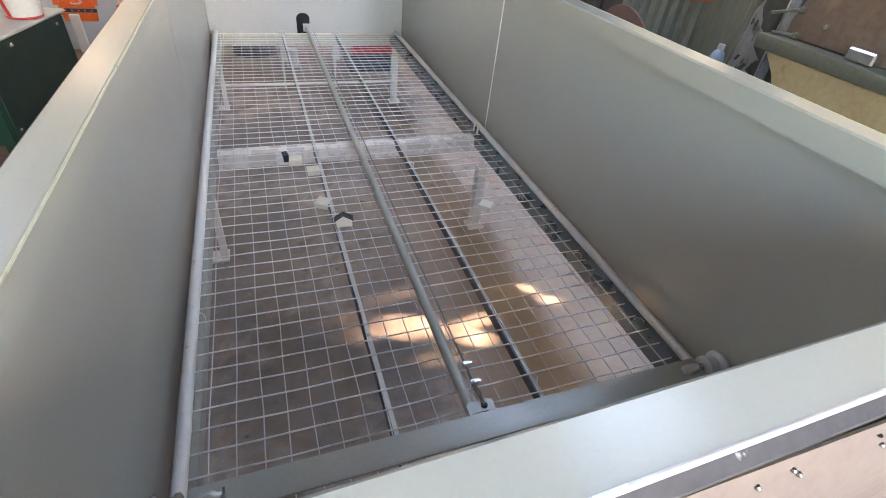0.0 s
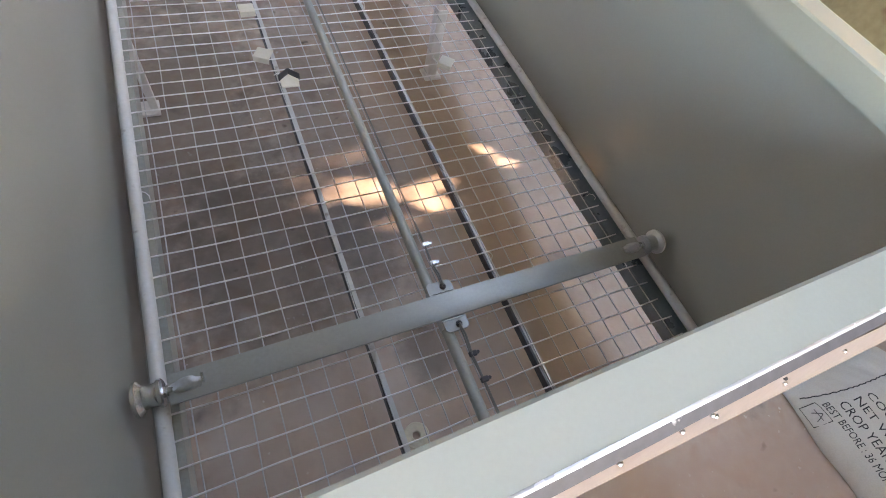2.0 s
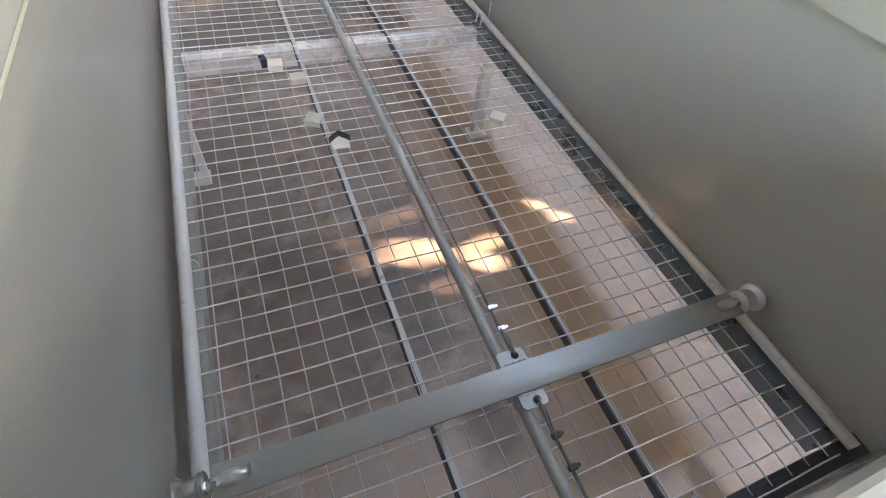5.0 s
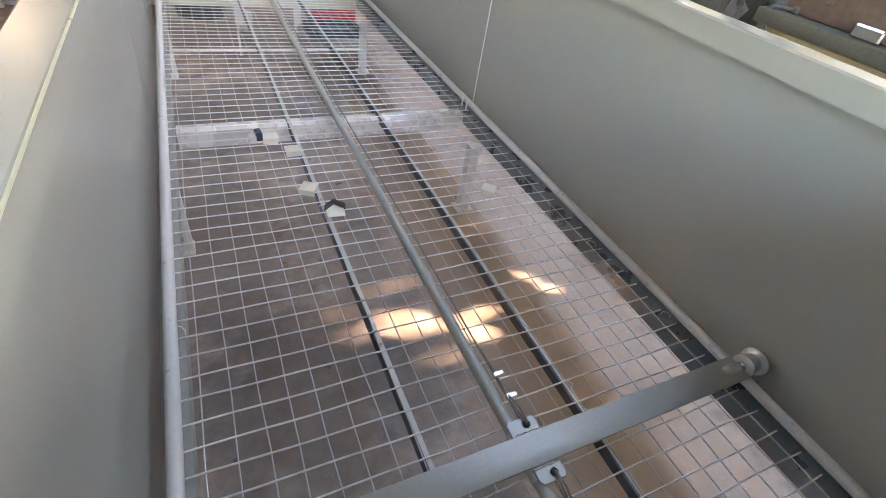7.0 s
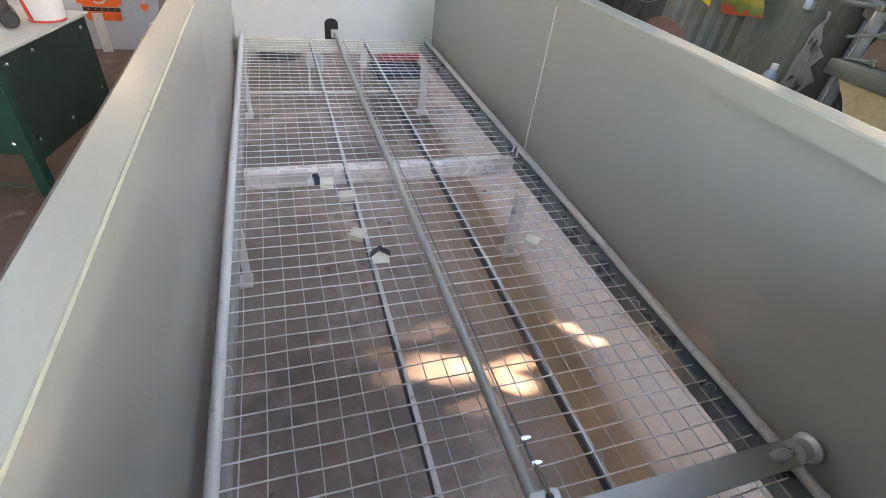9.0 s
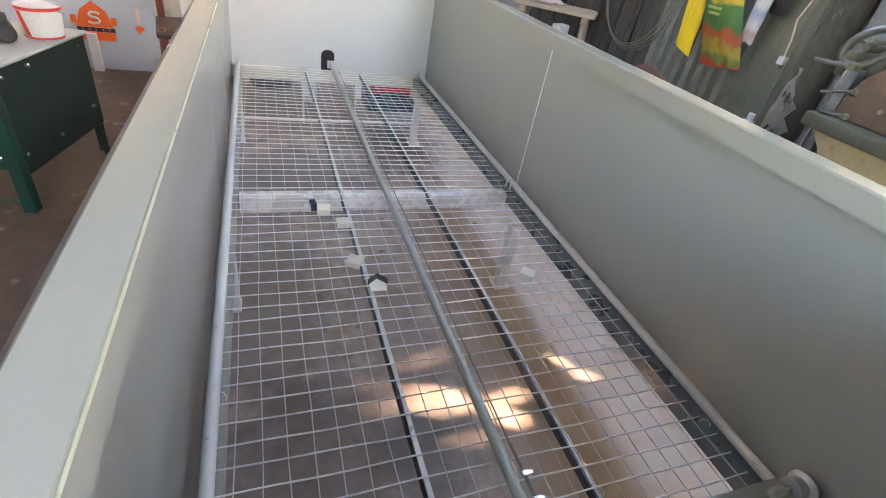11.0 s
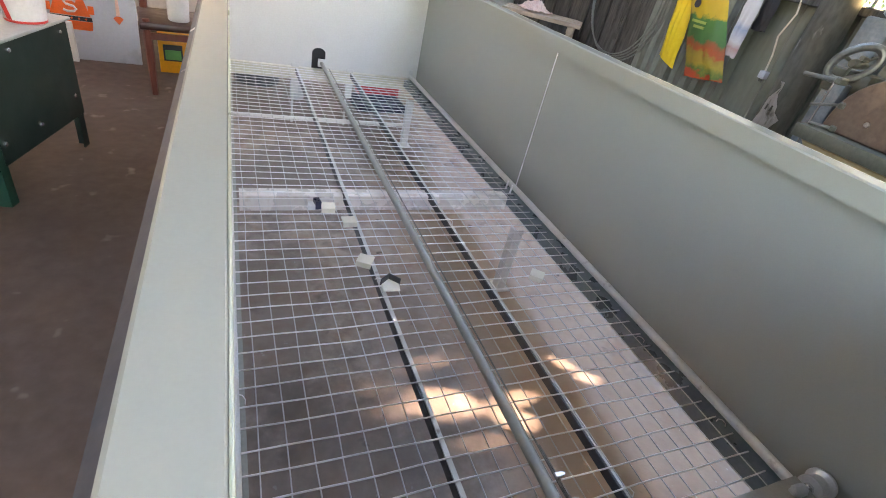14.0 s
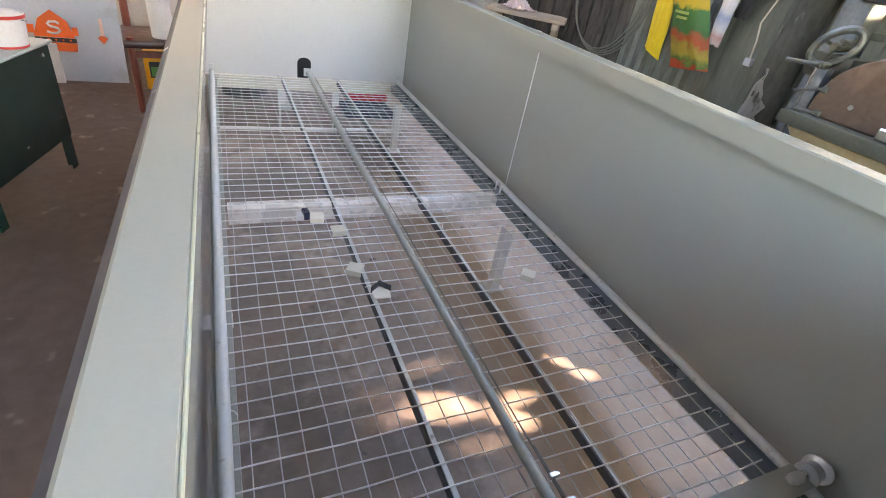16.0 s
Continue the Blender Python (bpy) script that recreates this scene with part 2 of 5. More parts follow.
def banded_print(name, rows, z0, z1, blotch):
    """A printed film: colours one over the other between z0 and z1, broken up by a blotchy pattern."""
    m = surface(name, rows[0][1], rough=0.35, big=9, fine=60, bump=0.12)
    nt = m.node_tree
    geo, sep = nt.nodes.new("ShaderNodeNewGeometry"), nt.nodes.new("ShaderNodeSeparateXYZ")
    nt.links.new(geo.outputs["Position"], sep.inputs[0])
    mr = nt.nodes.new("ShaderNodeMapRange")
    mr.inputs[1].default_value, mr.inputs[2].default_value = z0, z1
    nt.links.new(sep.outputs["Z"], mr.inputs[0])
    add = nt.nodes.new("ShaderNodeMath")
    add.operation = "MULTIPLY_ADD"
    add.inputs[1].default_value = blotch
    nt.links.new(noise_fac(nt, geo.outputs["Position"], 16.0, 3.0, 0.3, 0.7), add.inputs[0])
    nt.links.new(mr.outputs[0], add.inputs[2])
    ramp = nt.nodes.new("ShaderNodeValToRGB")
    el = ramp.color_ramp.elements
    while len(el) < len(rows):
        el.new(0.5)
    for e, (p, c) in zip(el, rows):
        e.position, e.color = p, (*c, 1)
    nt.links.new(add.outputs[0], ramp.inputs[0])
    nt.links.new(ramp.outputs[0], nt.nodes["Principled BSDF"].inputs["Base Color"])
    return m


BAG_FILM = banded_print("seed_bag_film", ((0.0, (0.45, 0.05, 0.02)), (0.13, (0.45, 0.06, 0.02)), (0.16, (0.07, 0.15, 0.03)), (0.25, (0.36, 0.28, 0.03)), (0.33, (0.30, 0.20, 0.03)), (0.37, (0.40, 0.07, 0.02)), (0.43, (0.28, 0.09, 0.03)), (0.47, (0.035, 0.14, 0.035)), (0.67, (0.05, 0.18, 0.035)), (0.71, (0.55, 0.38, 0.02)), (1.0, (0.66, 0.42, 0.02))), 0.74, 1.33, 0.09)
PACK_FILM = banded_print("packet_film", ((0.0, (0.55, 0.53, 0.52)), (0.16, (0.50, 0.30, 0.27)), (0.24, (0.60, 0.60, 0.60)), (0.40, (0.30, 0.36, 0.50)), (0.50, (0.62, 0.62, 0.61)), (1.0, (0.66, 0.66, 0.64))), 0.93, 1.40, 0.05)
CREAM_CAST = surface("cream_machine_paint", (0.42, 0.335, 0.185), (0.31, 0.24, 0.125), (0.50, 0.41, 0.25), rough=0.45, big=4, fine=50, bump=0.1, spots=(0.26, 0.13, 0.08), spot_scale=6, spot_cut=(0.62, 0.72))
RUST_COVER = surface("rust_brown_cover", (0.125, 0.086, 0.066), (0.08, 0.053, 0.040), (0.19, 0.14, 0.112), rough=0.4, big=3.5, fine=40, bump=0.08, spots=(0.20, 0.14, 0.11), spot_scale=4)
OLIVE_CAST = surface("olive_cast_iron", (0.10, 0.105, 0.08), (0.06, 0.065, 0.05), (0.15, 0.155, 0.12), rough=0.45, big=7, fine=60, bump=0.12)
BLUE_STEEL = surface("blue_grey_steel", (0.15, 0.185, 0.205), (0.09, 0.115, 0.13), (0.23, 0.27, 0.29), rough=0.35, metal=0.3, big=5, fine=60, bump=0.06)
SACK_WEAVE = surface("woven_sack", (0.66, 0.64, 0.60), (0.55, 0.52, 0.48), (0.74, 0.72, 0.69), rough=0.6, big=9, fine=240, bump=0.25, bump_scale=260)
CREAM_WALL = surface("cream_wall", (0.62, 0.60, 0.55), (0.50, 0.48, 0.43), (0.70, 0.68, 0.63), rough=0.85, big=1.2, fine=30, bump=0.1, spots=(0.2, 0.18, 0.15), spot_scale=2.0)
ROOF_TIN = surface("roof_tin", (0.56, 0.555, 0.55), rough=0.6, metal=0.0, big=1.5, fine=20, bump=0.05, spots=(0.45, 0.40, 0.35), spot_scale=2)
LEAF = surface("leaves", (0.085, 0.13, 0.03), (0.04, 0.07, 0.015), (0.15, 0.20, 0.05), rough=0.5, big=4, fine=30, bump=0)
GLASSY = surface("bottle_plastic", (0.34, 0.40, 0.46), (0.20, 0.26, 0.32), rough=0.15, big=20, fine=80, bump=0.05)
CORD = surface("cream_cord", (0.72, 0.66, 0.52), rough=0.5, big=20, fine=90, bump=0)
RUST = surface("rusty_steel", (0.24, 0.135, 0.11), (0.15, 0.08, 0.062), (0.33, 0.21, 0.175), rough=0.7, big=6, fine=60, bump=0.25)

# ---- builders ----
def bm_box(x0, x1, y0, y1, z0, z1, bevel=0.0, seg=1, bm=None):
    bm = bm or bmesh.new()
    r = bmesh.ops.create_cube(bm, size=1.0)
    vs = r["verts"]
    for v in vs:
        v.co = Vector(((x0 + x1) / 2 + v.co.x * (x1 - x0), (y0 + y1) / 2 + v.co.y * (y1 - y0), (z0 + z1) / 2 + v.co.z * (z1 - z0)))
    if bevel:
        es = list({e for v in vs for e in v.link_edges})
        bmesh.ops.bevel(bm, geom=es, offset=bevel, segments=seg, affect="EDGES", profile=0.5)
    return bm


def bm_tube(points, r, seg=8, bm=None, caps=True):
    """A round bar along the points."""
    bm = bm or bmesh.new()
    pts = [Vector(p) for p in points]
    rings = []
    prev = None
    for i, p in enumerate(pts):
        d = (pts[min(i + 1, len(pts) - 1)] - pts[max(i - 1, 0)]).normalized()
        ref = prev if prev is not None else (Vector((0, 0, 1)) if abs(d.z) < 0.9 else Vector((1, 0, 0)))
        n = (ref - d * ref.dot(d)).normalized()
        prev = n
        b = d.cross(n)
        rad = r[i] if isinstance(r, (list, tuple)) else r
        rings.append([bm.verts.new(p + (n * math.cos(2 * math.pi * k / seg) + b * math.sin(2 * math.pi * k / seg)) * rad) for k in range(seg)])
    for a, c in zip(rings, rings[1:]):
        for k in range(seg):
            bm.faces.new((a[k], a[(k + 1) % seg], c[(k + 1) % seg], c[k]))
    if caps:
        bm.faces.new(list(reversed(rings[0])))
        bm.faces.new(rings[-1])
    return bm


def bm_lathe(profile, seg=24, axis="Z", at=(0, 0, 0), bm=None):
    """Profile rows (radius, height) turned round an axis."""
    bm = bm or bmesh.new()
    at = Vector(at)
    rings = []
    for r, h in profile:
        ring = []
        for k in range(seg):
            a = 2 * math.pi * k / seg
            c, s = r * math.cos(a), r * math.sin(a)
            ring.append(bm.verts.new(at + Vector({"Z": (c, s, h), "X": (h, c, s), "Y": (s, h, c)}[axis])))
        rings.append(ring)
    for a, b in zip(rings, rings[1:]):
        for k in range(seg):
            bm.faces.new((a[k], a[(k + 1) % seg], b[(k + 1) % seg], b[k]))
    if profile[0] != profile[-1]:
        bm.faces.new(list(reversed(rings[0])))
        bm.faces.new(rings[-1])
    return bm


def bm_prism(outline, axis, lo, hi, bevel=0.0, bm=None):
    """A closed outline of two coordinates pushed along the axis from lo to hi."""
    bm = bm or bmesh.new()
    def place(a, b, h):
        return {"X": (h, a, b), "Y": (a, h, b), "Z": (a, b, h)}[axis]
    lower = [bm.verts.new(place(a, b, lo)) for a, b in outline]
    upper = [bm.verts.new(place(a, b, hi)) for a, b in outline]
    n = len(outline)
    fs = [bm.faces.new(lower), bm.faces.new(list(reversed(upper)))]
    for k in range(n):
        fs.append(bm.faces.new((lower[(k + 1) % n], lower[k], upper[k], upper[(k + 1) % n])))
    bmesh.ops.recalc_face_normals(bm, faces=fs)
    if bevel:
        bmesh.ops.bevel(bm, geom=list({e for f in fs for e in f.edges}), offset=bevel, segments=1, affect="EDGES", profile=0.5)
    return bm


def finish(bm, name, mat, smooth=35.0):
    bmesh.ops.recalc_face_normals(bm, faces=bm.faces)
    me = bpy.data.meshes.new(name)
    bm.to_mesh(me)
    bm.free()
    me.materials.append(mat)
    if smooth:
        for p in me.polygons:
            p.use_smooth = True
        me.set_sharp_from_angle(angle=radians(smooth))
    return me


def thing(name, label, category, at=None, group="", kind=""):
    """An empty that carries the parts of one thing."""
    ob = tagged(new(name), label, category, group, kind)
    ob.empty_display_size = 0.05
    if at is not None:
        ob.matrix_basis = at
    return ob


def part(name, bm, mat, parent, label="", smooth=35.0):
    ob = new(name, finish(bm, name, mat, smooth))
    ob.parent = parent
    return tagged(ob, label) if label else ob


def piece(name, me, parent, m=None):
    """An object of its own on shared mesh data."""
    ob = new(name, me)
    ob.parent = parent
    if m is not None:
        ob.matrix_basis = m
    return ob


def single(name, bm, mat, label, category, kind="", group="", at=None, smooth=35.0):
    ob = new(name, finish(bm, name, mat, smooth))
    if at is not None:
        ob.matrix_basis = at
    return tagged(ob, label, category, group, kind)

# ---- the setting ----
ZM = 0.36                 # height of the mesh
XL, XR = -0.09, 1.155     # inner faces of the trough's long walls
YN, YF = -1.620, 1.74     # inner faces of its end walls
ZT, ZB = 0.985, 0.285     # top and bottom of the walls
ZTR = 0.999               # the east wall stands a little higher
ROOF_Z = 3.0

single("ground", bm_box(-40, 40, -40, 40, -0.30, -0.06), SOIL, "brown garden soil round the shed", "ground", "structure")


def floor_slab():
    bm = bmesh.new()
    bmesh.ops.create_grid(bm, x_segments=90, y_segments=90, size=0.5)
    for v in bm.verts:
        v.co.x, v.co.y = v.co.x * 6.8 - 0.1, v.co.y * 8.4 + 0.5
        v.co.z = 0.004 * noise.noise(v.co * 1.7) - 0.004
    low = bmesh.ops.extrude_face_region(bm, geom=bm.faces[:])
    for v in low["geom"]:
        if isinstance(v, bmesh.types.BMVert):
            v.co.z = -0.055
    return bm


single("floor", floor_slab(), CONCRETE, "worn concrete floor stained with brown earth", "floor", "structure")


def shaded_floor():
    """A sheet west of the trough with its shade put into the colour, with a ragged edge over the slab."""
    bm = bmesh.new()
    nx, ny = 40, 80
    g = [[None] * (ny + 1) for _ in range(nx + 1)]
    for i in range(nx + 1):
        for j in range(ny + 1):
            y = -2.2 + 6.15 * j / ny
            edge = -0.11 + 0.01 * noise.noise(Vector((0, y * 2.2, 9)))
            x = -3.38 + (edge + 3.38) * i / nx
            g[i][j] = bm.verts.new((x, y, 0.0075 + 0.003 * noise.noise(Vector((x * 2, y * 2, 4))) if i < nx else -0.006))
    for i in range(nx):
        for j in range(ny):
            bm.faces.new((g[i][j], g[i + 1][j], g[i + 1][j + 1], g[i][j + 1]))
    return bm


single("floor_west", shaded_floor(), WEST_SHADE, "brown floor sheet west of the trough, darkened to stand in for shade", "floor", "structure")


def in_ellipse(x, y, cx, cy, a, b, turn):
    c, s = math.cos(turn), math.sin(turn)
    u, v = ((x - cx) * c + (y - cy) * s) / a, (-(x - cx) * s + (y - cy) * c) / b
    return u * u + v * v < 1 + 0.55 * noise.noise(Vector((x * 14, y * 14, 3.1)))


ADDED_ROOFLIGHTS = ((-2.5, -2.1, 0.6, 2.8), (1.5, 2.3, -0.95, 2.4))      # openings added to light the walls: x0, x1, y0, y1


def roof_sheet():
    """An unseen tin roof with long openings added to light the trough from above."""
    bm = bmesh.new()
    xs = [-3.6] + [x for light in ADDED_ROOFLIGHTS for x in light[:2]] + [3.05]
    for i in range(0, len(xs), 2):
        bm_box(xs[i], xs[i + 1], -4.2, 5.0, ROOF_Z, ROOF_Z + 0.03, bm=bm)
    for x0, x1, y0, y1 in ADDED_ROOFLIGHTS:
        bm_box(x0, x1, -4.2, y0, ROOF_Z, ROOF_Z + 0.03, bm=bm)
        bm_box(x0, x1, y1, 5.0, ROOF_Z, ROOF_Z + 0.03, bm=bm)
    return bm


single("ceiling", roof_sheet(), ROOF_TIN, "unseen tin roof with long openings added to light the trough", "roof", "structure")
# unseen awning, added to keep the low sun out of the trough
single("awning", bm_prism([(3.06, 2.96), (5.3, 1.87), (5.3, 1.90), (3.06, 2.99)], "Y", -8.0, 7.0), ROOF_TIN, "unseen tin awning added to block the low sun", "awning", "structure")

# gaps added to the tin wall to shape the sun patches: the place on the floor that each one lights, its half axes and
# its turn
GAPS = ((0.57, -0.62, 0.115, 0.058, -0.15), (0.41, -0.622, 0.066, 0.010, 0.3), (0.388, -0.523, 0.058, 0.009, 0.58), (0.575, -0.452, 0.12, 0.0065, 0.2),
        (0.80, -0.667, 0.11, 0.020, 0.24), (0.785, -0.735, 0.058, 0.036, 0.1), (0.63, -0.779, 0.095, 0.008, 0.13), (1.105, -0.545, 0.028, 0.030, 0.0), (1.152, -0.624, 0.036, 0.025, -0.1))


def lit_through(y, z):
    """Whether one of the added gaps opens the wall at y, z."""
    for cx, cy, a, b, turn in GAPS:
        x0, y0 = 2.985 - z * SUN_DIR.x / SUN_DIR.z, y - z * SUN_DIR.y / SUN_DIR.z
        if in_ellipse(x0, y0, cx, cy, a, b, turn):
            return True
    return False


def ribbed(y0, y1, x, z0, z1, pitch, flat, depth):
    """A sheet wall with raised upright ribs, cut through where the sun patches need it."""
    bm = bmesh.new()
    ys = []
    count = int((y1 - y0) / pitch)
    for k in range(count):
        n = round(pitch / (0.007 if -2.8 < y0 + pitch * k < -0.9 else 0.026))
        ys += [y0 + pitch * (k + i / n) for i in range(n)]
    ys.append(y0 + pitch * count)
    zs = [z0] + [0.48 + 0.004 * i for i in range(97)] + [z1]

    def relief(y):
        u = ((y - y0) % pitch) - flat
        w = pitch - flat
        return 0.0 if u <= 0 or u >= w else depth * min(1.0, min(u, w - u) / (0.28 * w))
    grid = [[bm.verts.new((x - relief(y), y, z)) for z in zs] for y in ys]
    back = [[bm.verts.new((x - relief(y) + 0.004, y, z)) for z in zs] for y in ys]
    for i in range(len(ys) - 1):
        for j in range(len(zs) - 1):
            if not (0 < j < len(zs) - 2 and lit_through((ys[i] + ys[i + 1]) / 2, (zs[j] + zs[j + 1]) / 2)):
                bm.faces.new((grid[i][j], grid[i + 1][j], grid[i + 1][j + 1], grid[i][j + 1]))
                bm.faces.new((back[i][j + 1], back[i + 1][j + 1], back[i + 1][j], back[i][j]))
    return bm


# runs on unseen to the south, added there to block the sun
single("wall_east_1", ribbed(-6.8, 0.95, 2.99, 0.0, 1.30, 0.31, 0.25, 0.022), TIN, "low wall of grey-green weathered tin sheet", "wall", "structure", smooth=20)
single("wall_east_2", ribbed(0.93, 1.77, 2.98, 0.0, 1.45, 0.105, 0.062, 0.028), TIN_GREY, "grey ribbed tin sheet wall", "wall", "structure", smooth=20)
# added board that keeps sun from leaking between the palings
single("wall_east_4", bm_box(3.04, 3.07, 1.78, 4.05, 0.0, 2.95), OLD_WOOD, "unseen board added behind the palings to stop sun leaks", "wall", "structure")
single("trim", bm_box(2.94, 3.03, -6.8, 0.95, 1.30, 1.345, 0.006), OLD_WOOD, "dark timber rail along the low tin wall", "rail", "structure")

# unseen sheet, added to cut the bright sky near the sun
single("wall_east_5", bm_box(2.975, 3.005, -6.8, -1.25, 1.346, 2.95), TIN, "unseen tall tin sheet added to block the south-east glow", "wall", "structure")

palings = thing("wall_east_3", "dark weathered wooden paling wall with gaps", "wall", kind="structure")
yy = 1.76
k = 0
while yy < 3.9:
    wdt = 0.085 + 0.05 * random.random()
    hgt = 1.9 + 0.6 * random.random()
    lean = 0.02 * (random.random() - 0.5)
    outline = [(yy, 0), (yy + wdt, 0), (yy + wdt + lean, hgt), (yy + wdt * 0.5 + lean, hgt + 0.03), (yy + lean, hgt - 0.02)]
    part("plank", bm_prism(outline, "X", 2.96 + 0.012 * (k % 2), 2.985 + 0.012 * (k % 2), 0.003), OLD_WOOD, palings)
    yy += wdt + 0.010 + 0.018 * random.random()
    k += 1
for z in (0.45, 1.35):
    part("plank", bm_box(2.998, 3.03, 1.76, 4.0, z, z + 0.08, 0.004), OLD_WOOD, palings)

single("wall_north_1", bm_box(-3.4, -0.95, 2.86, 2.96, 0, 2.99), CREAM_WALL, "stained cream plaster partition wall", "wall", "structure")
single("wall_north_2", bm_box(-3.4, 3.1, 4.0, 4.1, 0, 2.99), CREAM_WALL, "cream plaster back wall of the shed", "wall", "structure")
# unseen walls, added and sized to shape the daylight from the front
single("wall_south_1", bm_box(-3.4, -1.3, -2.55, -2.45, 0, 2.99), CREAM_WALL, "unseen plaster wall added to narrow the front light", "wall", "structure")
single("wall_south_3", bm_box(-1.3, 1.4, -2.54, -2.46, 1.72, 2.985), CREAM_WALL, "unseen lintel added to cut the high front light", "wall", "structure")
single("wall_south_2", bm_box(-1.3, 1.4, -2.55, -2.45, 0, 0.75), CREAM_WALL, "unseen low wall added to cut the low front light", "wall", "structure")
single("wall_south_4", bm_box(1.4, 2.95, -2.55, -2.45, 0, 2.99), CREAM_WALL, "unseen plaster wall added to block the south-east light", "wall", "structure")
# unseen too, kept short of the roof for a strip of light
single("wall_west_1", bm_box(-3.5, -3.4, -2.55, 1.4, 0, 2.86), CREAM_WALL, "unseen side wall left open at the top to let light in", "wall", "structure")
single("wall_west_2", bm_box(-3.5, -3.4, 1.4, 4.1, 0, 2.99), CREAM_WALL, "cream plaster side wall of the shed", "wall", "structure")


def post(name, x, y, r, top, label):
    pts = [(x + 0.012 * noise.noise(Vector((z * 2, y, 1))), y + 0.015 * noise.noise(Vector((z * 2, y, 7))), z) for z in np.linspace(-0.02, top, 14)]
    rad = [r * (1.08 - 0.1 * i / 13 + 0.07 * noise.noise(Vector((i * 0.9, y, 4)))) for i in range(14)]
    return single(name, bm_tube(pts, rad, 14), POST_WOOD, label, "post", "structure")


roof_post = post("post", 2.86, 0.37, 0.088, ROOF_Z, "rough wooden roof post with pale peeling patches")


def peeled_bark(x, y, r, z0, z1):
    """A ragged strip of pale bark standing a little off the post."""
    bm = bmesh.new()
    rows = []
    for j in range(19):
        z = z0 + (z1 - z0) * j / 18
        taper = max(0.12, 1 - 1.0 * (j / 18) ** 2.2)
        a0 = math.pi - 0.75 * taper + 0.35 * noise.noise(Vector((z * 14, 1.0, 2.0)))
        a1 = math.pi + 0.95 * taper + 0.45 * noise.noise(Vector((z * 17, 5.0, 2.0)))
        rows.append([bm.verts.new((x + (r + 0.006 * noise.noise(Vector((z * 20, i, 3)))) * math.cos(a0 + (a1 - a0) * i / 8), y + r * math.sin(a0 + (a1 - a0) * i / 8), z)) for i in range(9)])
    for a, b in zip(rows, rows[1:]):
        for i in range(8):
            if noise.noise(Vector((i * 0.9, rows.index(a) * 0.5, 8.0))) < 0.42:
                bm.faces.new((a[i], a[i + 1], b[i + 1], b[i]))
    bmesh.ops.solidify(bm, geom=bm.faces[:], thickness=0.004)
    return bm


part("peeled_bark", peeled_bark(2.86, 0.37, 0.104, 0.36, 0.93), PEEL, roof_post, "pale peeling bark")
post("post", 2.86, -2.35, 0.08, ROOF_Z, "rough wooden roof post beside the low wall")


def bush(cx, cy, w, d, h, count, seed):
    """Limbs and many small folded leaves in uneven clumps."""
    rnd = random.Random(seed)
    ob = thing("shrub", "leafy green garden shrub in bright daylight behind the low wall", "shrub", pose(cx, cy, -0.06), group="shrubs")
    bm = bmesh.new()
    tips = []
    for _ in range(14):
        a = rnd.uniform(0, 6.28)
        tip = Vector((math.cos(a) * w * 0.5 * rnd.uniform(0.3, 1), math.sin(a) * d * 0.5 * rnd.uniform(0.3, 1), h * rnd.uniform(0.45, 1)))
        mid = tip * 0.5 + Vector((0, 0, h * 0.12))
        bm_tube([(0, 0, 0), mid, tip], [0.035, 0.02, 0.006], 6, bm)
        tips += [tip, mid.lerp(tip, 0.5)]
    part("trunk", bm, OLD_WOOD, ob)
    bm = bmesh.new()
    for _ in range(count):
        c = rnd.choice(tips)
        p = c + Vector((rnd.gauss(0, 0.24), rnd.gauss(0, 0.24), rnd.gauss(0, 0.22)))
        p.z = max(p.z, 0.05)
        turn = Euler((rnd.uniform(-1, 1), rnd.uniform(-1, 1), rnd.uniform(0, 6.28))).to_matrix()
        s = rnd.uniform(0.05, 0.12)
        a, b, c2, e = (bm.verts.new(p + turn @ Vector(q) * s) for q in ((0, 0, 0), (0.5, 0.28, 0.08), (1.1, 0, -0.05), (0.5, -0.28, 0.08)))
        bm.faces.new((a, b, c2))
        bm.faces.new((a, c2, e))
    part("crown", bm, LEAF, ob, smooth=0)


for i, (bx, by, bw, bh) in enumerate(((6.4, -0.6, 1.6, 2.6), (6.5, 1.0, 1.7, 2.9), (6.7, 2.6, 1.7, 2.8), (6.9, 4.2, 1.7, 3.0), (7.6, 0.3, 2.2, 3.6), (7.4, 1.9, 1.7, 3.2))):
    bush(bx, by, bw, 1.6, bh, 1500, 20 + i)

# ---- the trough ----
trough = thing("feed_trough", "long grey sheet-metal trough with a wire mesh bed on angle-iron legs", "trough")


def skew(bm, axis, edge):
    """The rims are not quite square to the mesh: the west and south ones run a little out of true."""
    for v in bm.verts:
        if axis == "Y" and edge < 0:
            v.co.x += 0.022 * (v.co.y + 1.6) / 3.3 + 0.004
        elif axis == "X" and edge < 0:
            v.co.y += 0.020 * v.co.x / 1.1 - 0.012


def rim(axis, lo, hi, inner, outer, ZT, lip=0.046, label=""):
    """A folded edge: a lip down the inside, a flat top and a short lip outside."""
    s = 1 if outer > inner else -1
    t = 0.004
    o = [(inner, ZT - lip), (inner, ZT - 0.004), (inner + s * 0.004, ZT), (outer - s * 0.004, ZT), (outer, ZT - 0.004), (outer, ZT - 0.022),
         (outer - s * t, ZT - 0.022), (outer - s * t, ZT - t), (inner + s * t, ZT - t), (inner + s * t, ZT - lip)]
    bm = bm_prism(o, axis, lo, hi)
    skew(bm, axis, outer)
    return part("rim", bm, GREY_PAINT, trough, label, smooth=20)


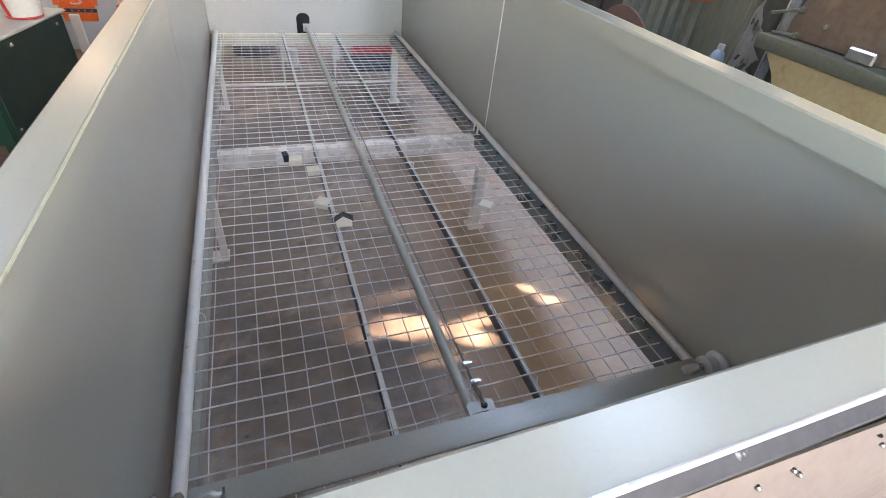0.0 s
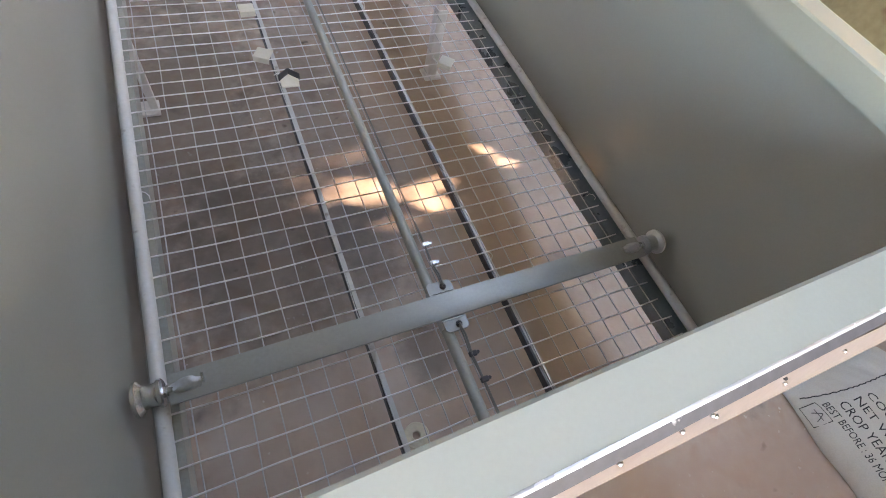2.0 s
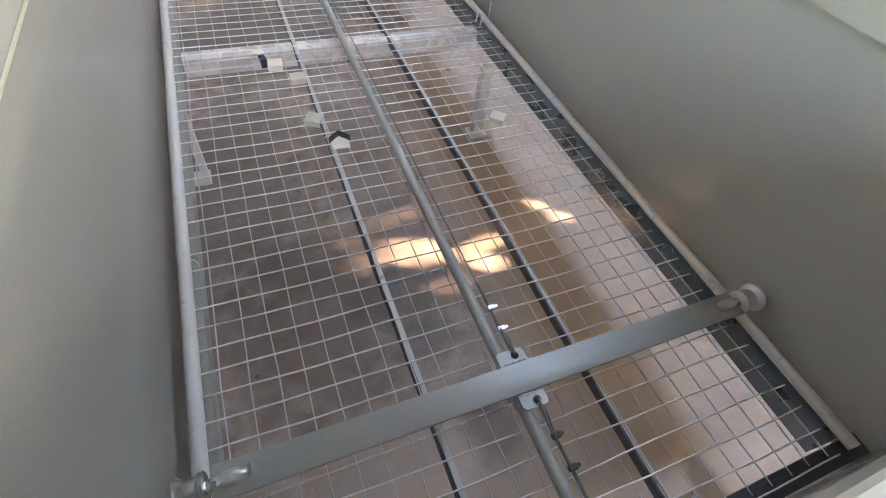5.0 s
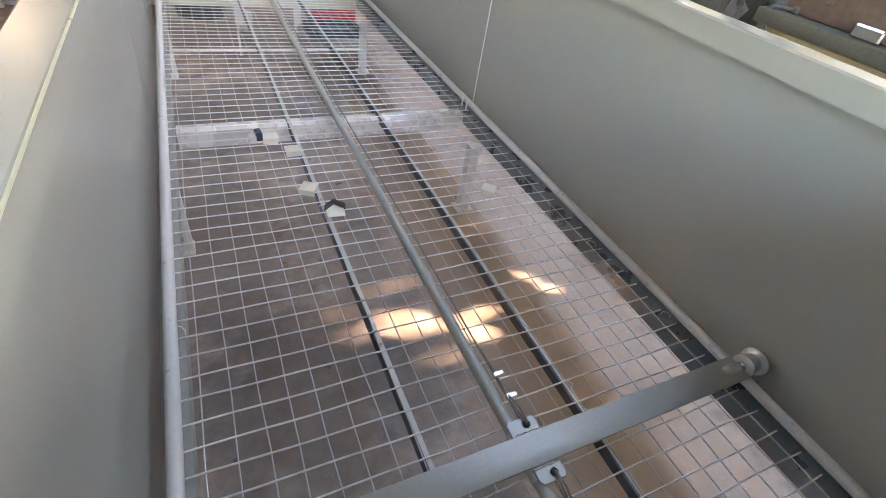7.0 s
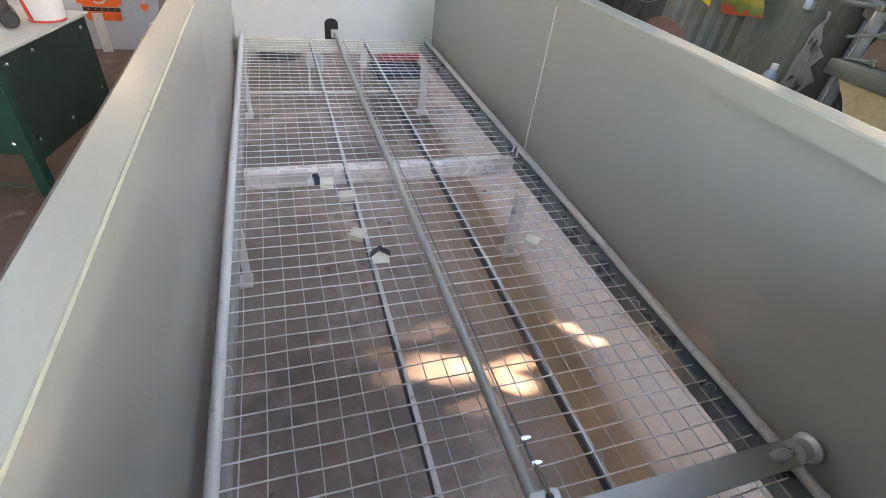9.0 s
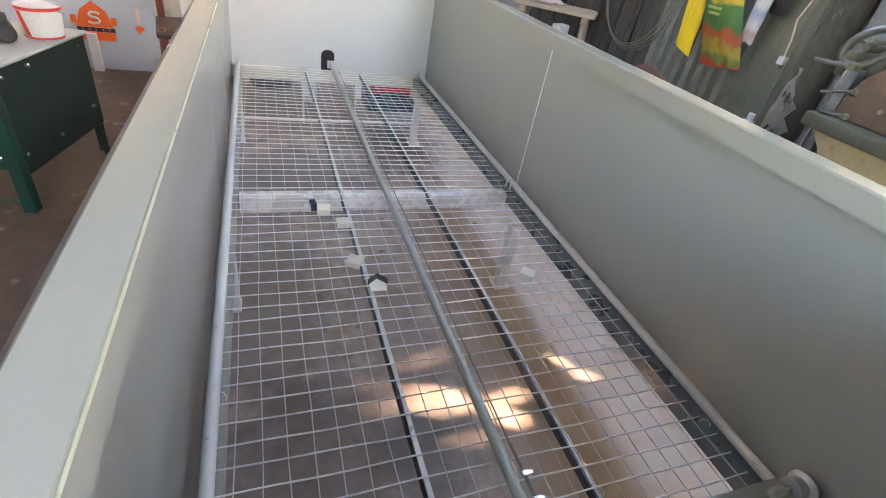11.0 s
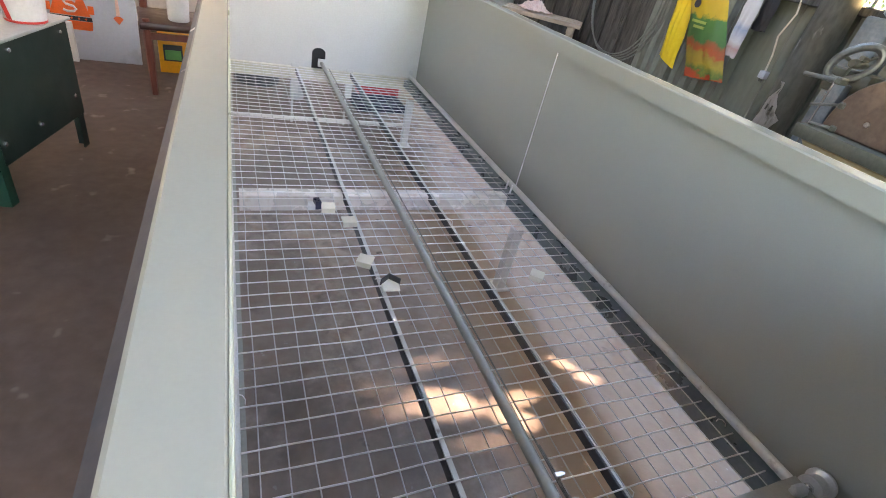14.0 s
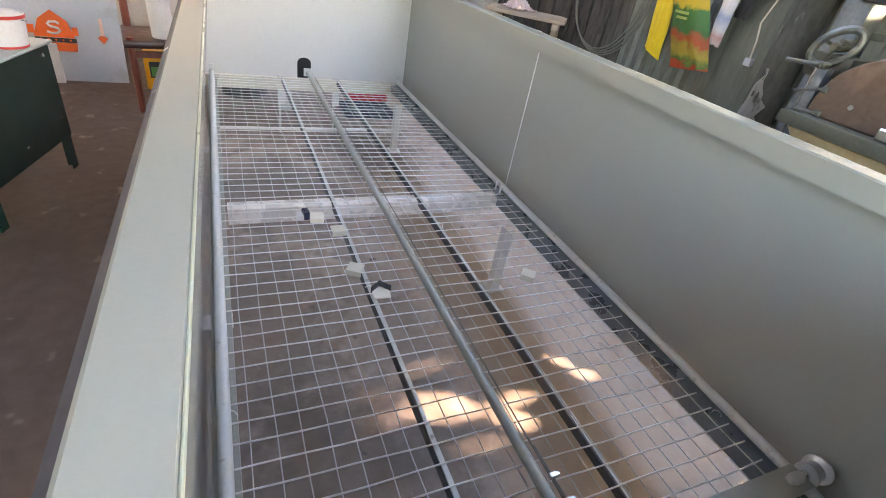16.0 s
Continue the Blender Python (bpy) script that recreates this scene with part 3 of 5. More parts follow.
# thin pale beads paint the highlight along the rim edges
EDGE = surface("painted_edge_glint", (0.45, 0.475, 0.36), (0.37, 0.39, 0.30), (0.53, 0.55, 0.42), rough=0.3, big=6, fine=60, bump=0.03)
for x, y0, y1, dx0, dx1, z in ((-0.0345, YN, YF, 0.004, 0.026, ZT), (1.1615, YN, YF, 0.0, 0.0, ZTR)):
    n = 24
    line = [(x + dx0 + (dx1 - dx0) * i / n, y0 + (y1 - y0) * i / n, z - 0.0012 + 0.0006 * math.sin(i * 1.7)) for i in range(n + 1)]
    part("rim_edge", bm_tube(line, 0.0016, 8), EDGE, trough, "thin bead with the rim edge's highlight painted bright")
# the end rim's outer edge gets its highlight as a pale bead too
SOUTH_EDGE = surface("painted_south_glint", (0.64, 0.65, 0.67), (0.55, 0.56, 0.58), (0.72, 0.73, 0.75), rough=0.25, metal=0.3, big=6, fine=60, bump=0.02)
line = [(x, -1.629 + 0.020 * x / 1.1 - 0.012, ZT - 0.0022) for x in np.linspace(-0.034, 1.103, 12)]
part("rim_edge", bm_tube(line, 0.0028, 10), SOUTH_EDGE, trough, "rounded outer edge of the end rim with its highlight painted bright")
SEAM = 0.205
for x0, x1, top in ((XL - 0.004, XL, ZT), (XR, XR + 0.004, ZTR)):
    for y0, y1 in ((YN, SEAM - 0.002), (SEAM + 0.002, YF)):
        sheet = bm_box(x0, x1, y0, y1, ZB if x0 > 0 else -0.003, top - 0.005, 0.0008)
        if x0 < 0:
            for v in sheet.verts:
                v.co.x += (0.022 * (v.co.y + 1.6) / 3.3 + 0.004) * (v.co.z > 0.5)
        part("side_panel", sheet, GREY_PAINT, trough)
for x0, x1 in ((XR - 0.0025, XR),):
    part("seam_strip", bm_box(x0, x1, SEAM - 0.0022, SEAM + 0.0022, ZB + 0.01, ZT - 0.006), GALV, trough, "bright bare edge of the sheet joint")
rim("Y", YN, YF, -0.034, -0.0955, ZT)
rim("Y", YN, YF, 1.103, 1.163, ZTR, 0.053)
rim("X", -0.0335, 1.1025, -1.573, -1.631, ZT)
rim("X", -0.0335, 1.1025, 1.683, 1.75, ZT)
part("end_panel", bm_box(XL, XR, YN - 0.004, YN, 0.12, ZT - 0.005, 0.0008), GREY_PAINT, trough)
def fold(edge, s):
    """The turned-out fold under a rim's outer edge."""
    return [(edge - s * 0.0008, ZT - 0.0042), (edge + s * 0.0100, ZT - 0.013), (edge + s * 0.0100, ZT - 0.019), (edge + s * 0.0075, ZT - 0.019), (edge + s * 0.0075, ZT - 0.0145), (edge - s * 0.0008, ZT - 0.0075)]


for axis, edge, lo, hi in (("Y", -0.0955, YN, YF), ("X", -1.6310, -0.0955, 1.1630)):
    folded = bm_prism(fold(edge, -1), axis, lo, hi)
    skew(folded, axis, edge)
    part("rim_fold", folded, FOLD, trough, "scuffed fold under the rim's edge, painted dark for its shade")
flare = [(YN - 0.022, 0.950), (YN - 0.040, 0.900), (YN - 0.042, 0.60), (YN - 0.039, 0.60), (YN - 0.037, 0.898), (YN - 0.019, 0.948)]
part("outer_sheet", bm_prism(flare, "X", XL, XR), OUTER_SHEET, trough, "pale outer sheet with a sloping riveted flange")
for x, d in ((0.207, 0.012), (0.318, 0.011), (0.434, 0.012), (0.505, 0.010), (0.542, 0.008), (0.550, 0.012), (0.65, 0.014), (0.742, 0.010), (0.85, 0.012)):
    part("rivet", bm_lathe([(0.0032, 0), (0.0032, 0.0012), (0.0016, 0.0024)], 10, "Z", (x, YN - 0.022 - d * 0.576, 0.950 - d * 1.6)), CHROME, trough)
part("spare_hole", bm_lathe([(0.003, 0), (0.003, 0.0006)], 10, "Z", (0.642, YN - 0.0258, 0.9395)), BLACK, trough)


def far_panel():
    """The end sheet with an arched opening for the guide tube."""
    arch = [(0.49 + 0.042 * math.cos(a), 0.452 + 0.042 * math.sin(a) * 0.75) for a in np.linspace(math.pi, 0, 11)]
    bm = bmesh.new()
    o = [(XL, ZM - 0.03), (0.448, ZM - 0.03)] + arch + [(0.532, ZM - 0.03), (XR, ZM - 0.03), (XR, ZT - 0.005), (XL, ZT - 0.005)]
    return bm_prism(o, "Y", YF, YF + 0.004, 0.0, bm)


part("end_panel", far_panel(), WHITE_SHEET, trough, "white painted end sheet with an arched opening", smooth=30)
# added black block so that the opening looks dark inside
part("dark_backing", bm_box(0.44, 0.545, YF + 0.03, YF + 0.15, 0.325, 0.50, 0.01, 2), BLACK, trough, "black block added to darken the opening")
part("opening_collar", bm_tube([(0.49 + 0.042 * math.cos(a), YF + 0.02, 0.452 + 0.042 * math.sin(a) * 0.75) for a in np.linspace(math.pi, 0, 11)], 0.006, 6), BLACK, trough)
CREAM_ANGLE = surface("cream_angle", (0.74, 0.71, 0.60), (0.62, 0.59, 0.49), (0.80, 0.77, 0.67), rough=0.4, big=6, fine=60, bump=0.06, spots=(0.45, 0.38, 0.28), spot_scale=18, spot_cut=(0.62, 0.74))
part("end_angle", bm_prism([(YF - 0.03, ZM - 0.001), (YF - 0.03, ZM - 0.072), (YF - 0.026, ZM - 0.072), (YF - 0.026, ZM - 0.005), (YF - 0.001, ZM - 0.005), (YF - 0.001, ZM - 0.001)], "X", XL + 0.005, XR - 0.005), CREAM_ANGLE, trough, "cream painted end angle")
part("end_angle", bm_prism([(YN + 0.04, ZM - 0.006), (YN + 0.04, ZM - 0.046), (YN + 0.036, ZM - 0.046), (YN + 0.036, ZM - 0.010), (YN + 0.001, ZM - 0.010), (YN + 0.001, ZM - 0.006)], "X", XL + 0.005, XR - 0.005), DARK_FRAME, trough)


def angle_long(inner, s):
    """A long angle with its upright leg inwards and its flat leg under the mesh."""
    t = 0.004
    o = [(inner, ZM - 0.004), (inner, ZM - 0.052), (inner + s * t, ZM - 0.052), (inner + s * t, ZM - 0.008), (inner + s * 0.046, ZM - 0.008), (inner + s * 0.046, ZM - 0.004)]
    return bm_prism(o, "Y", YN + 0.045, YF - 0.035)


part("side_angle", angle_long(-0.020, -1), TUBE_PAINT, trough)
part("side_angle", angle_long(1.062, 1), SIDE_BLUE, trough)
for x, mat in ((0.347, DARK_FRAME), (0.690, DARK_FRAME)):
    o = [(x, ZM - 0.002), (x, ZM - 0.028), (x + 0.004, ZM - 0.028), (x + 0.004, ZM - 0.006), (x + 0.014, ZM - 0.006), (x + 0.014, ZM - 0.002)]
    part("stringer", bm_prism(o, "Y", YN + 0.045, YF - 0.035), mat, trough)
    part("stringer_edge", bm_box(x + 0.0045, x + 0.0145, YN + 0.05, YF - 0.04, ZM - 0.002, ZM - 0.0005), FRAME, trough, "pale upper edge of the stringer")
    part("hanger_plate", bm_box(x - 0.022, x + 0.024, YF - 0.022, YF - 0.017, 0.19, ZM + 0.02, 0.002), WHITE_SHEET, trough)
    part("hanger_rod", bm_tube([(x - 0.012, YF - 0.02, 0.19), (x - 0.012, YF - 0.02, 0.0)], 0.007, 8), FRAME, trough)
o = [(0.10, ZM - 0.012), (0.10, ZM - 0.072), (0.104, ZM - 0.072), (0.104, ZM - 0.016), (0.158, ZM - 0.016), (0.158, ZM - 0.012)]
part("cross_beam", bm_prism(o, "X", -0.012, 1.058, 0.0008), BEAM, trough, "pale galvanised cross angle")


LEG_PAINT = surface("pale_leg_paint", (0.84, 0.83, 0.81), (0.72, 0.71, 0.69), (0.90, 0.89, 0.87), rough=0.4, big=9, fine=90, bump=0.06, spots=(0.55, 0.50, 0.45), spot_scale=20, spot_cut=(0.64, 0.76))


def leg(x, y, s, w=0.04):
    """An angle-iron leg standing on a small foot plate."""
    t = 0.004
    o = [(x, y), (x + s * w, y), (x + s * w, y + t), (x + s * t, y + t), (x + s * t, y + w), (x, y + w)]
    ob = part("leg", bm_prism(o, "Z", 0.006, ZM - 0.052), LEG_PAINT, trough)
    part("foot_plate", bm_box(min(x, x + s * 0.06) - 0.012, max(x, x + s * 0.06) + 0.002, y - 0.012, y + 0.06, -0.004, 0.006, 0.001), LEG_PAINT, ob)


for y in (-1.56, -0.10, 1.40):
    if y > -1:
        leg(1.005, y, 1)
    leg(-0.028, y, -1, 0.025)
part("brace", bm_tube([(-0.03, 1.41, 0.146), (0.5, 1.41, 0.143), (1.02, 1.41, 0.146)], 0.009, 12), LEG_PAINT, trough, "bright rod between the far legs")

for x in (-0.044, 1.102):
    part("rail", bm_tube([(x, YN + 0.02, ZM + 0.016), (x, 0, ZM + 0.016), (x, YF - 0.03, ZM + 0.016)], 0.0135 if x < 0 else 0.0125, 16), FRAME, trough, "round pipe rail")
    s = -1 if x < 0 else 1
    part("rail_end", bm_box(x - 0.012, x + 0.012, YF - 0.036, YF - 0.030, ZM - 0.005, ZM + 0.06, 0.001), FRAME, trough)
    for y in (0.125, 0.165):
        if s > 0:
            part("rail_peg", bm_tube([(x - 0.024, y, ZM - 0.004), (x - 0.022, y, ZM + 0.034)], 0.004, 8), WIRE, trough)
part("guide_tube", bm_tube([(0.515, YN + 0.004, ZM + 0.030), (0.515, 0, ZM + 0.028), (0.510, YF + 0.12, ZM + 0.034)], 0.0125, 16), TUBE_PAINT, trough, "grey painted guide pipe along the middle")
part("tube_bracket", bm_box(0.486, 0.536, YF - 0.012, YF - 0.004, ZM + 0.012, ZM + 0.06, 0.002), WHITE_SHEET, trough)

# the wire mesh: each wire is its own piece
mesh_bed = new("mesh_panel")
mesh_bed.parent = trough
tagged(mesh_bed, "welded square wire mesh")


def wire_mesh(lo, hi, axis, seed, sag, r, mat):
    rnd = random.Random(seed)
    n = 26
    pts = []
    ph = [rnd.uniform(0, 6.28) for _ in range(4)]
    for i in range(n + 1):
        u = lo + (hi - lo) * i / n
        wob = 0.0016 * math.sin(u * 9 + ph[0]) + 0.0010 * math.sin(u * 23 + ph[1])
        drop = sag * (math.sin(u * 6.5 + ph[2]) * 0.6 + math.sin(u * 15 + ph[3]) * 0.3)
        pts.append((u, wob, drop) if axis == "X" else (wob, u, drop))
    return finish(bm_tube(pts, r, 6), "wire", mat, 60)


CELL = 0.05
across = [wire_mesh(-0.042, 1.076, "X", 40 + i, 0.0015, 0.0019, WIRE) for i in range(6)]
along = [wire_mesh(-1.595, 1.70, "Y", 60 + i, 0.0012, 0.0015, DIM_WIRE) for i in range(4)]
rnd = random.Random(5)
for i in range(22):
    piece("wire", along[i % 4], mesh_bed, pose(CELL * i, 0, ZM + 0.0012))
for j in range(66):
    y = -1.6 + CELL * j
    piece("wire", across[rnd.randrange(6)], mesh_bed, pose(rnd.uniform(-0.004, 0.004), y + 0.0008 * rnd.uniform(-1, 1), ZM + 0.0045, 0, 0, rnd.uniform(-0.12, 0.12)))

# twisted ties that hold the mesh down
rnd = random.Random(9)
for x, y in ((-0.033, -0.768), (1.058, -0.767), (1.074, -1.062), (0.352, -0.42), (0.697, -0.10), (0.697, -1.15), (1.066, 0.45)):
    pts = [(x - 0.012, y, ZM + 0.006), (x - 0.003, y + 0.003, ZM + 0.009), (x + 0.008, y - 0.002, ZM + 0.008), (x + 0.014, y - 0.010, ZM + 0.003), (x + 0.012, y - 0.016, ZM - 0.010)]
    part("tie_wire", bm_tube(pts, 0.0012, 5), WIRE, trough)

# ---- the carriage that rolls along the rails ----
BY = -1.27
carriage = thing("rolling_carriage", "grey flat crossbar on two grooved rollers, resting on the rails", "carriage", pose(0, BY, 0))
ZC = ZM + 0.051
part("crossbar", bm_box(-0.020, 1.078, -0.029, 0.029, ZC - 0.003, ZC + 0.004, 0.0015, 2), BAR_PAINT, carriage)


def weld_lump(x, y, z, a, b, c, seed):
    """A rough bead of weld metal."""
    bm = bmesh.new()
    bmesh.ops.create_icosphere(bm, subdivisions=3, radius=1.0)
    for v in bm.verts:
        k = 1 + 0.28 * noise.noise(v.co * 2.1 + Vector((seed, 0, 0)))
        v.co = Vector((x + v.co.x * a * k, y + v.co.y * b * k, z + v.co.z * c * k))
    return bm


def wheel_profile(s):
    return [(0.006, -0.028), (0.028, -0.028), (0.032, -0.026), (0.032, -0.020), (0.028, -0.018), (0.022, -0.012), (0.0205, 0.0), (0.022, 0.008), (0.026, 0.012), (0.026, 0.018), (0.023, 0.020), (0.006, 0.020)]


for x, s in ((-0.048, 1), (1.106, -1)):
    prof = wheel_profile(1) if s > 0 else [(r, -h) for r, h in reversed(wheel_profile(1))]
    w = part("roller", bm_lathe(prof, 28, "X", (x, 0, ZC - 0.0)), CHROME if s > 0 else STEEL, carriage, "grooved bright steel roller")
    part("axle_bolt", bm_tube([(x - s * 0.030, 0, ZC), (x + s * 0.075, 0, ZC + 0.007)], 0.006, 10), CHROME, carriage)
    part("hex_nut", bm_lathe([(0.0115, 0), (0.0115, 0.008), (0.009, 0.010)], 6, "X", (x + s * 0.022 - 0.005, 0, ZC + 0.001)), CHROME, carriage)
    part("weld_bead", weld_lump(x + s * 0.058, 0.0, ZC + 0.006, 0.026, 0.013, 0.009, 3.0 + s), STEEL, carriage, "lumpy weld over the axle")
    if s > 0:
        part("wing", bm_box(x + 0.084, x + 0.088, -0.006, 0.010, ZC + 0.002, ZC + 0.016, 0.001), CHROME, carriage)
o = [(0.514, -0.060), (0.556, -0.060), (0.563, -0.053), (0.563, -0.026), (0.563, 0.056), (0.558, 0.062), (0.508, 0.062), (0.502, 0.056), (0.502, -0.024), (0.507, -0.030), (0.507, -0.053)]
part("clamp_plate", bm_prism(o, "Z", ZC - 0.009, ZC - 0.0035, 0.001), BAR_PAINT, carriage, "grey clamp plate welded under the bar")
for s in (-1, 1):
    part("weld_bead", bm_tube([(0.505 + 0.0075 * i, s * (0.0305 + 0.001 * (i % 2)), ZC - 0.002) for i in range(8)], [0.002, 0.003, 0.0024, 0.0032, 0.0022, 0.003, 0.0028, 0.0018], 6), CHROME, carriage)
part("slide_bush", bm_tube([(0.515, -0.046, ZM + 0.028), (0.515, 0.046, ZM + 0.028)], 0.0142, 16), STEEL, carriage)
for dy in (-0.047, 0.047):
    part("eye_bolt", bm_lathe([(0.0075, 0), (0.0075, 0.004), (0.005, 0.006)], 8, "Z", (0.540, dy, ZC - 0.004)), BLACK, carriage)
    s = 1 if dy > 0 else -1
    pts = [(0.540, dy, ZC + 0.004), (0.541, dy + s * 0.03, ZC + 0.006), (0.543, dy + s * 0.07, ZC - 0.012), (0.549, dy + s * 0.13, ZC - 0.024), (0.552, dy + s * 0.2, ZC - 0.032)]
    part("wire_rope", bm_tube(pts, 0.0022, 6), ROPE, carriage)
    pts = [(0.538, dy, ZC + 0.001), (0.539, dy + s * 0.03, ZC - 0.003), (0.541, dy + s * 0.07, ZC - 0.018), (0.549, dy + s * 0.13, ZC - 0.026)]
    part("wire_rope", bm_tube(pts, 0.0016, 6), ROPE, carriage)
    for d in (0.068, 0.125):
        c = (0.545 + (0.004 if d > 0.1 else 0), dy + s * d, ZC - 0.014 - (0.008 if d > 0.1 else 0))
        clip = part("rope_clip", bm_box(c[0] - 0.008, c[0] + 0.010, c[1] - 0.006, c[1] + 0.006, c[2] - 0.005, c[2] + 0.004, 0.002), STEEL if dy > 0 else DARK_FRAME, carriage)
        part("nut", bm_lathe([(0.004, 0), (0.004, 0.005)], 6, "Z", (c[0] + 0.012, c[1], c[2] - 0.002)), STEEL if dy > 0 else DARK_FRAME, clip)
single("pull_cable", bm_tube([(0.552, YN + 0.01, ZM + 0.012), (0.552, -1.43, ZM + 0.013), (0.5525, -0.93, ZM + 0.0135), (0.553, 0.4, ZM + 0.0125), (0.552, YF - 0.035, ZM + 0.014)], 0.0021, 6), ROPE, "thin steel pull cable lying along the mesh", "cable")


# ---- steel offcuts on the mesh ----
def offcut(x, y, turn, how, length, label, leg_w=0.046, drop=0.018):
    """A short piece of angle iron: its top leg flat ("flat"), on its end ("end"), or on one leg ("leg")."""
    t = 0.004
    o = [(0, 0), (drop, 0), (drop, t), (t, t), (t, leg_w), (0, leg_w)]
    bm = bm_prism(o, "Y", -length / 2, length / 2, 0.0005)
    if how == "flat":
        bmesh.ops.rotate(bm, verts=bm.verts, cent=(0, 0, 0), matrix=Matrix.Rotation(radians(90), 3, "Y"))
    if how == "end":
        bmesh.ops.rotate(bm, verts=bm.verts, cent=(0, 0, 0), matrix=Matrix.Rotation(radians(90), 3, "X"))
    mid = sum((v.co for v in bm.verts), Vector()) / len(bm.verts)
    low = min(v.co.z for v in bm.verts)
    for v in bm.verts:
        v.co -= Vector((mid.x, mid.y, low))
    single("steel_offcut", bm, OFFCUT, label, "offcut", group="steel offcuts on the mesh", at=pose(x, y, ZM + 0.0065, 0, 0, turn), smooth=0)


offcut(0.268, -0.034, 84, "flat", 0.046, "short bare angle-iron offcut, flat leg upwards")
offcut(0.323, -0.126, 92, "flat", 0.046, "short bare angle-iron offcut, flat leg upwards", 0.042)
offcut(0.325, -0.348, 60, "flat", 0.046, "bare angle-iron offcut lying askew on the mesh", 0.046)
offcut(0.866, -0.470, 48, "flat", 0.044, "pale angle-iron offcut near the trough's leg", 0.044)
edge_cut = thing("steel_offcut", "angle-iron offcut with a bright leg and a leg painted dark for shade", "offcut", pose(0.222, -0.012, ZM + 0.0065, 0, 0, 8), group="steel offcuts on the mesh")
# dark blue stands in for the shaded inside of this leg
part("upright_leg", bm_box(0.002, 0.022, -0.016, 0.018, 0.0, 0.030, 0.001), surface("shaded_leg_blue", (0.05, 0.06, 0.12), rough=0.3, metal=0.4, big=20, fine=90, bump=0.05), edge_cut, "leg painted dark blue for its shaded inside")
part("flat_leg", bm_prism([(-0.022, -0.014), (0.0015, -0.018), (0.0015, 0.016), (-0.016, 0.014)], "Z", 0.0, 0.018, 0.001), GALV, edge_cut)
corner_cut = thing("steel_offcut", "bent corner offcut with a pale inside and dark upright edges", "offcut", pose(0.378, -0.450, ZM + 0.0065, 0, 0, -4), group="steel offcuts on the mesh")
part("plate", bm_prism([(-0.024, -0.030), (0.024, -0.030), (0.026, 0.000), (0.0, 0.024), (-0.026, 0.0)], "Z", 0.0, 0.004, 0.0006), OFFCUT, corner_cut)
for s in (-1, 1):
    part("upright_edge", bm_prism([(s * 0.0265, -0.001), (0.0, 0.0245), (0.0, 0.0285), (s * 0.0300, 0.001)], "Z", 0.0, 0.022, 0.0006), DARK_FRAME, corner_cut)

# ---- on the floor ----
single("ring_washer", bm_lathe([(0.0105, 0.0), (0.034, 0.0), (0.035, 0.002), (0.035, 0.009), (0.033, 0.011), (0.0125, 0.011), (0.0105, 0.009), (0.0105, 0.0)], 32, "Z"), surface("cream_ring", (0.72, 0.68, 0.55), rough=0.5, big=20, fine=120, bump=0.05), "thick cream ring lying on the floor", "washer", at=pose(0.447, -1.447, 0.0))


# ---- sack of seed beside the trough ----
SX, SY, SW, SL, SH = 1.85, -2.06, 0.48, 0.68, 0.115


def sack_z(x, y):
    u, v = (x - SX) / (SW / 2), (y - SY) / (SL / 2)
    flat = max(0.0, 1 - abs(u) ** 3.2) ** 0.55 * max(0.0, 1 - abs(v) ** 5) ** 0.6
    end = min(1.0, max(0.0, (1 - v) / 0.28))
    full = min(1.0, max(0.0, (x - 1.86) / 0.06))
    end = max(end, full * min(1.0, max(0.0, (1 - v) / 0.06)))
    z = SH * flat * (0.30 + 0.70 * end ** 0.8)
    z += 0.008 * noise.noise(Vector((x * 13, y * 5, 2.0))) * flat + 0.004 * noise.noise(Vector((x * 40, y * 14, 5.0))) * flat
    z += 0.009 * noise.noise(Vector((x * 34, y * 4, 7.0))) * flat * math.exp(-abs(y + 1.80) / 0.09)
    return 0.006 + max(0.0, z)


def sack():
    nx, ny = 46, 60
    bm = bmesh.new()
    top, low = [], []
    for i in range(nx + 1):
        for j in range(ny + 1):
            x, y = SX + SW * (i / nx - 0.5), SY + SL * (j / ny - 0.5)
            edge = 0.010 * noise.noise(Vector((y * 7, 1.3, x * 3)))
            top.append(bm.verts.new((x + edge * (1 if abs(i / nx - 0.5) > 0.45 else 0), y, sack_z(x, y))))
            low.append(bm.verts.new((x + edge * (1 if abs(i / nx - 0.5) > 0.45 else 0), y, 0.0)))
    at = lambda i, j: i * (ny + 1) + j
    for i in range(nx):
        for j in range(ny):
            q = (at(i, j), at(i + 1, j), at(i + 1, j + 1), at(i, j + 1))
            bm.faces.new([top[k] for k in q])
            bm.faces.new([low[k] for k in reversed(q)])
    ring = [at(i, 0) for i in range(nx)] + [at(nx, j) for j in range(ny)] + [at(i, ny) for i in range(nx, 0, -1)] + [at(0, j) for j in range(ny, 0, -1)]
    for a, b in zip(ring, ring[1:] + ring[:1]):
        bm.faces.new((low[a], low[b], top[b], top[a]))
    return bm


seed_sack = thing("seed_sack", "white woven seed sack with black printing, lying on the floor", "sack")
part("sack_body", sack(), SACK_WEAVE, seed_sack, smooth=80)


def on_sack(x, y, lift=0.0016):
    return (x, y, sack_z(x, y) + lift)


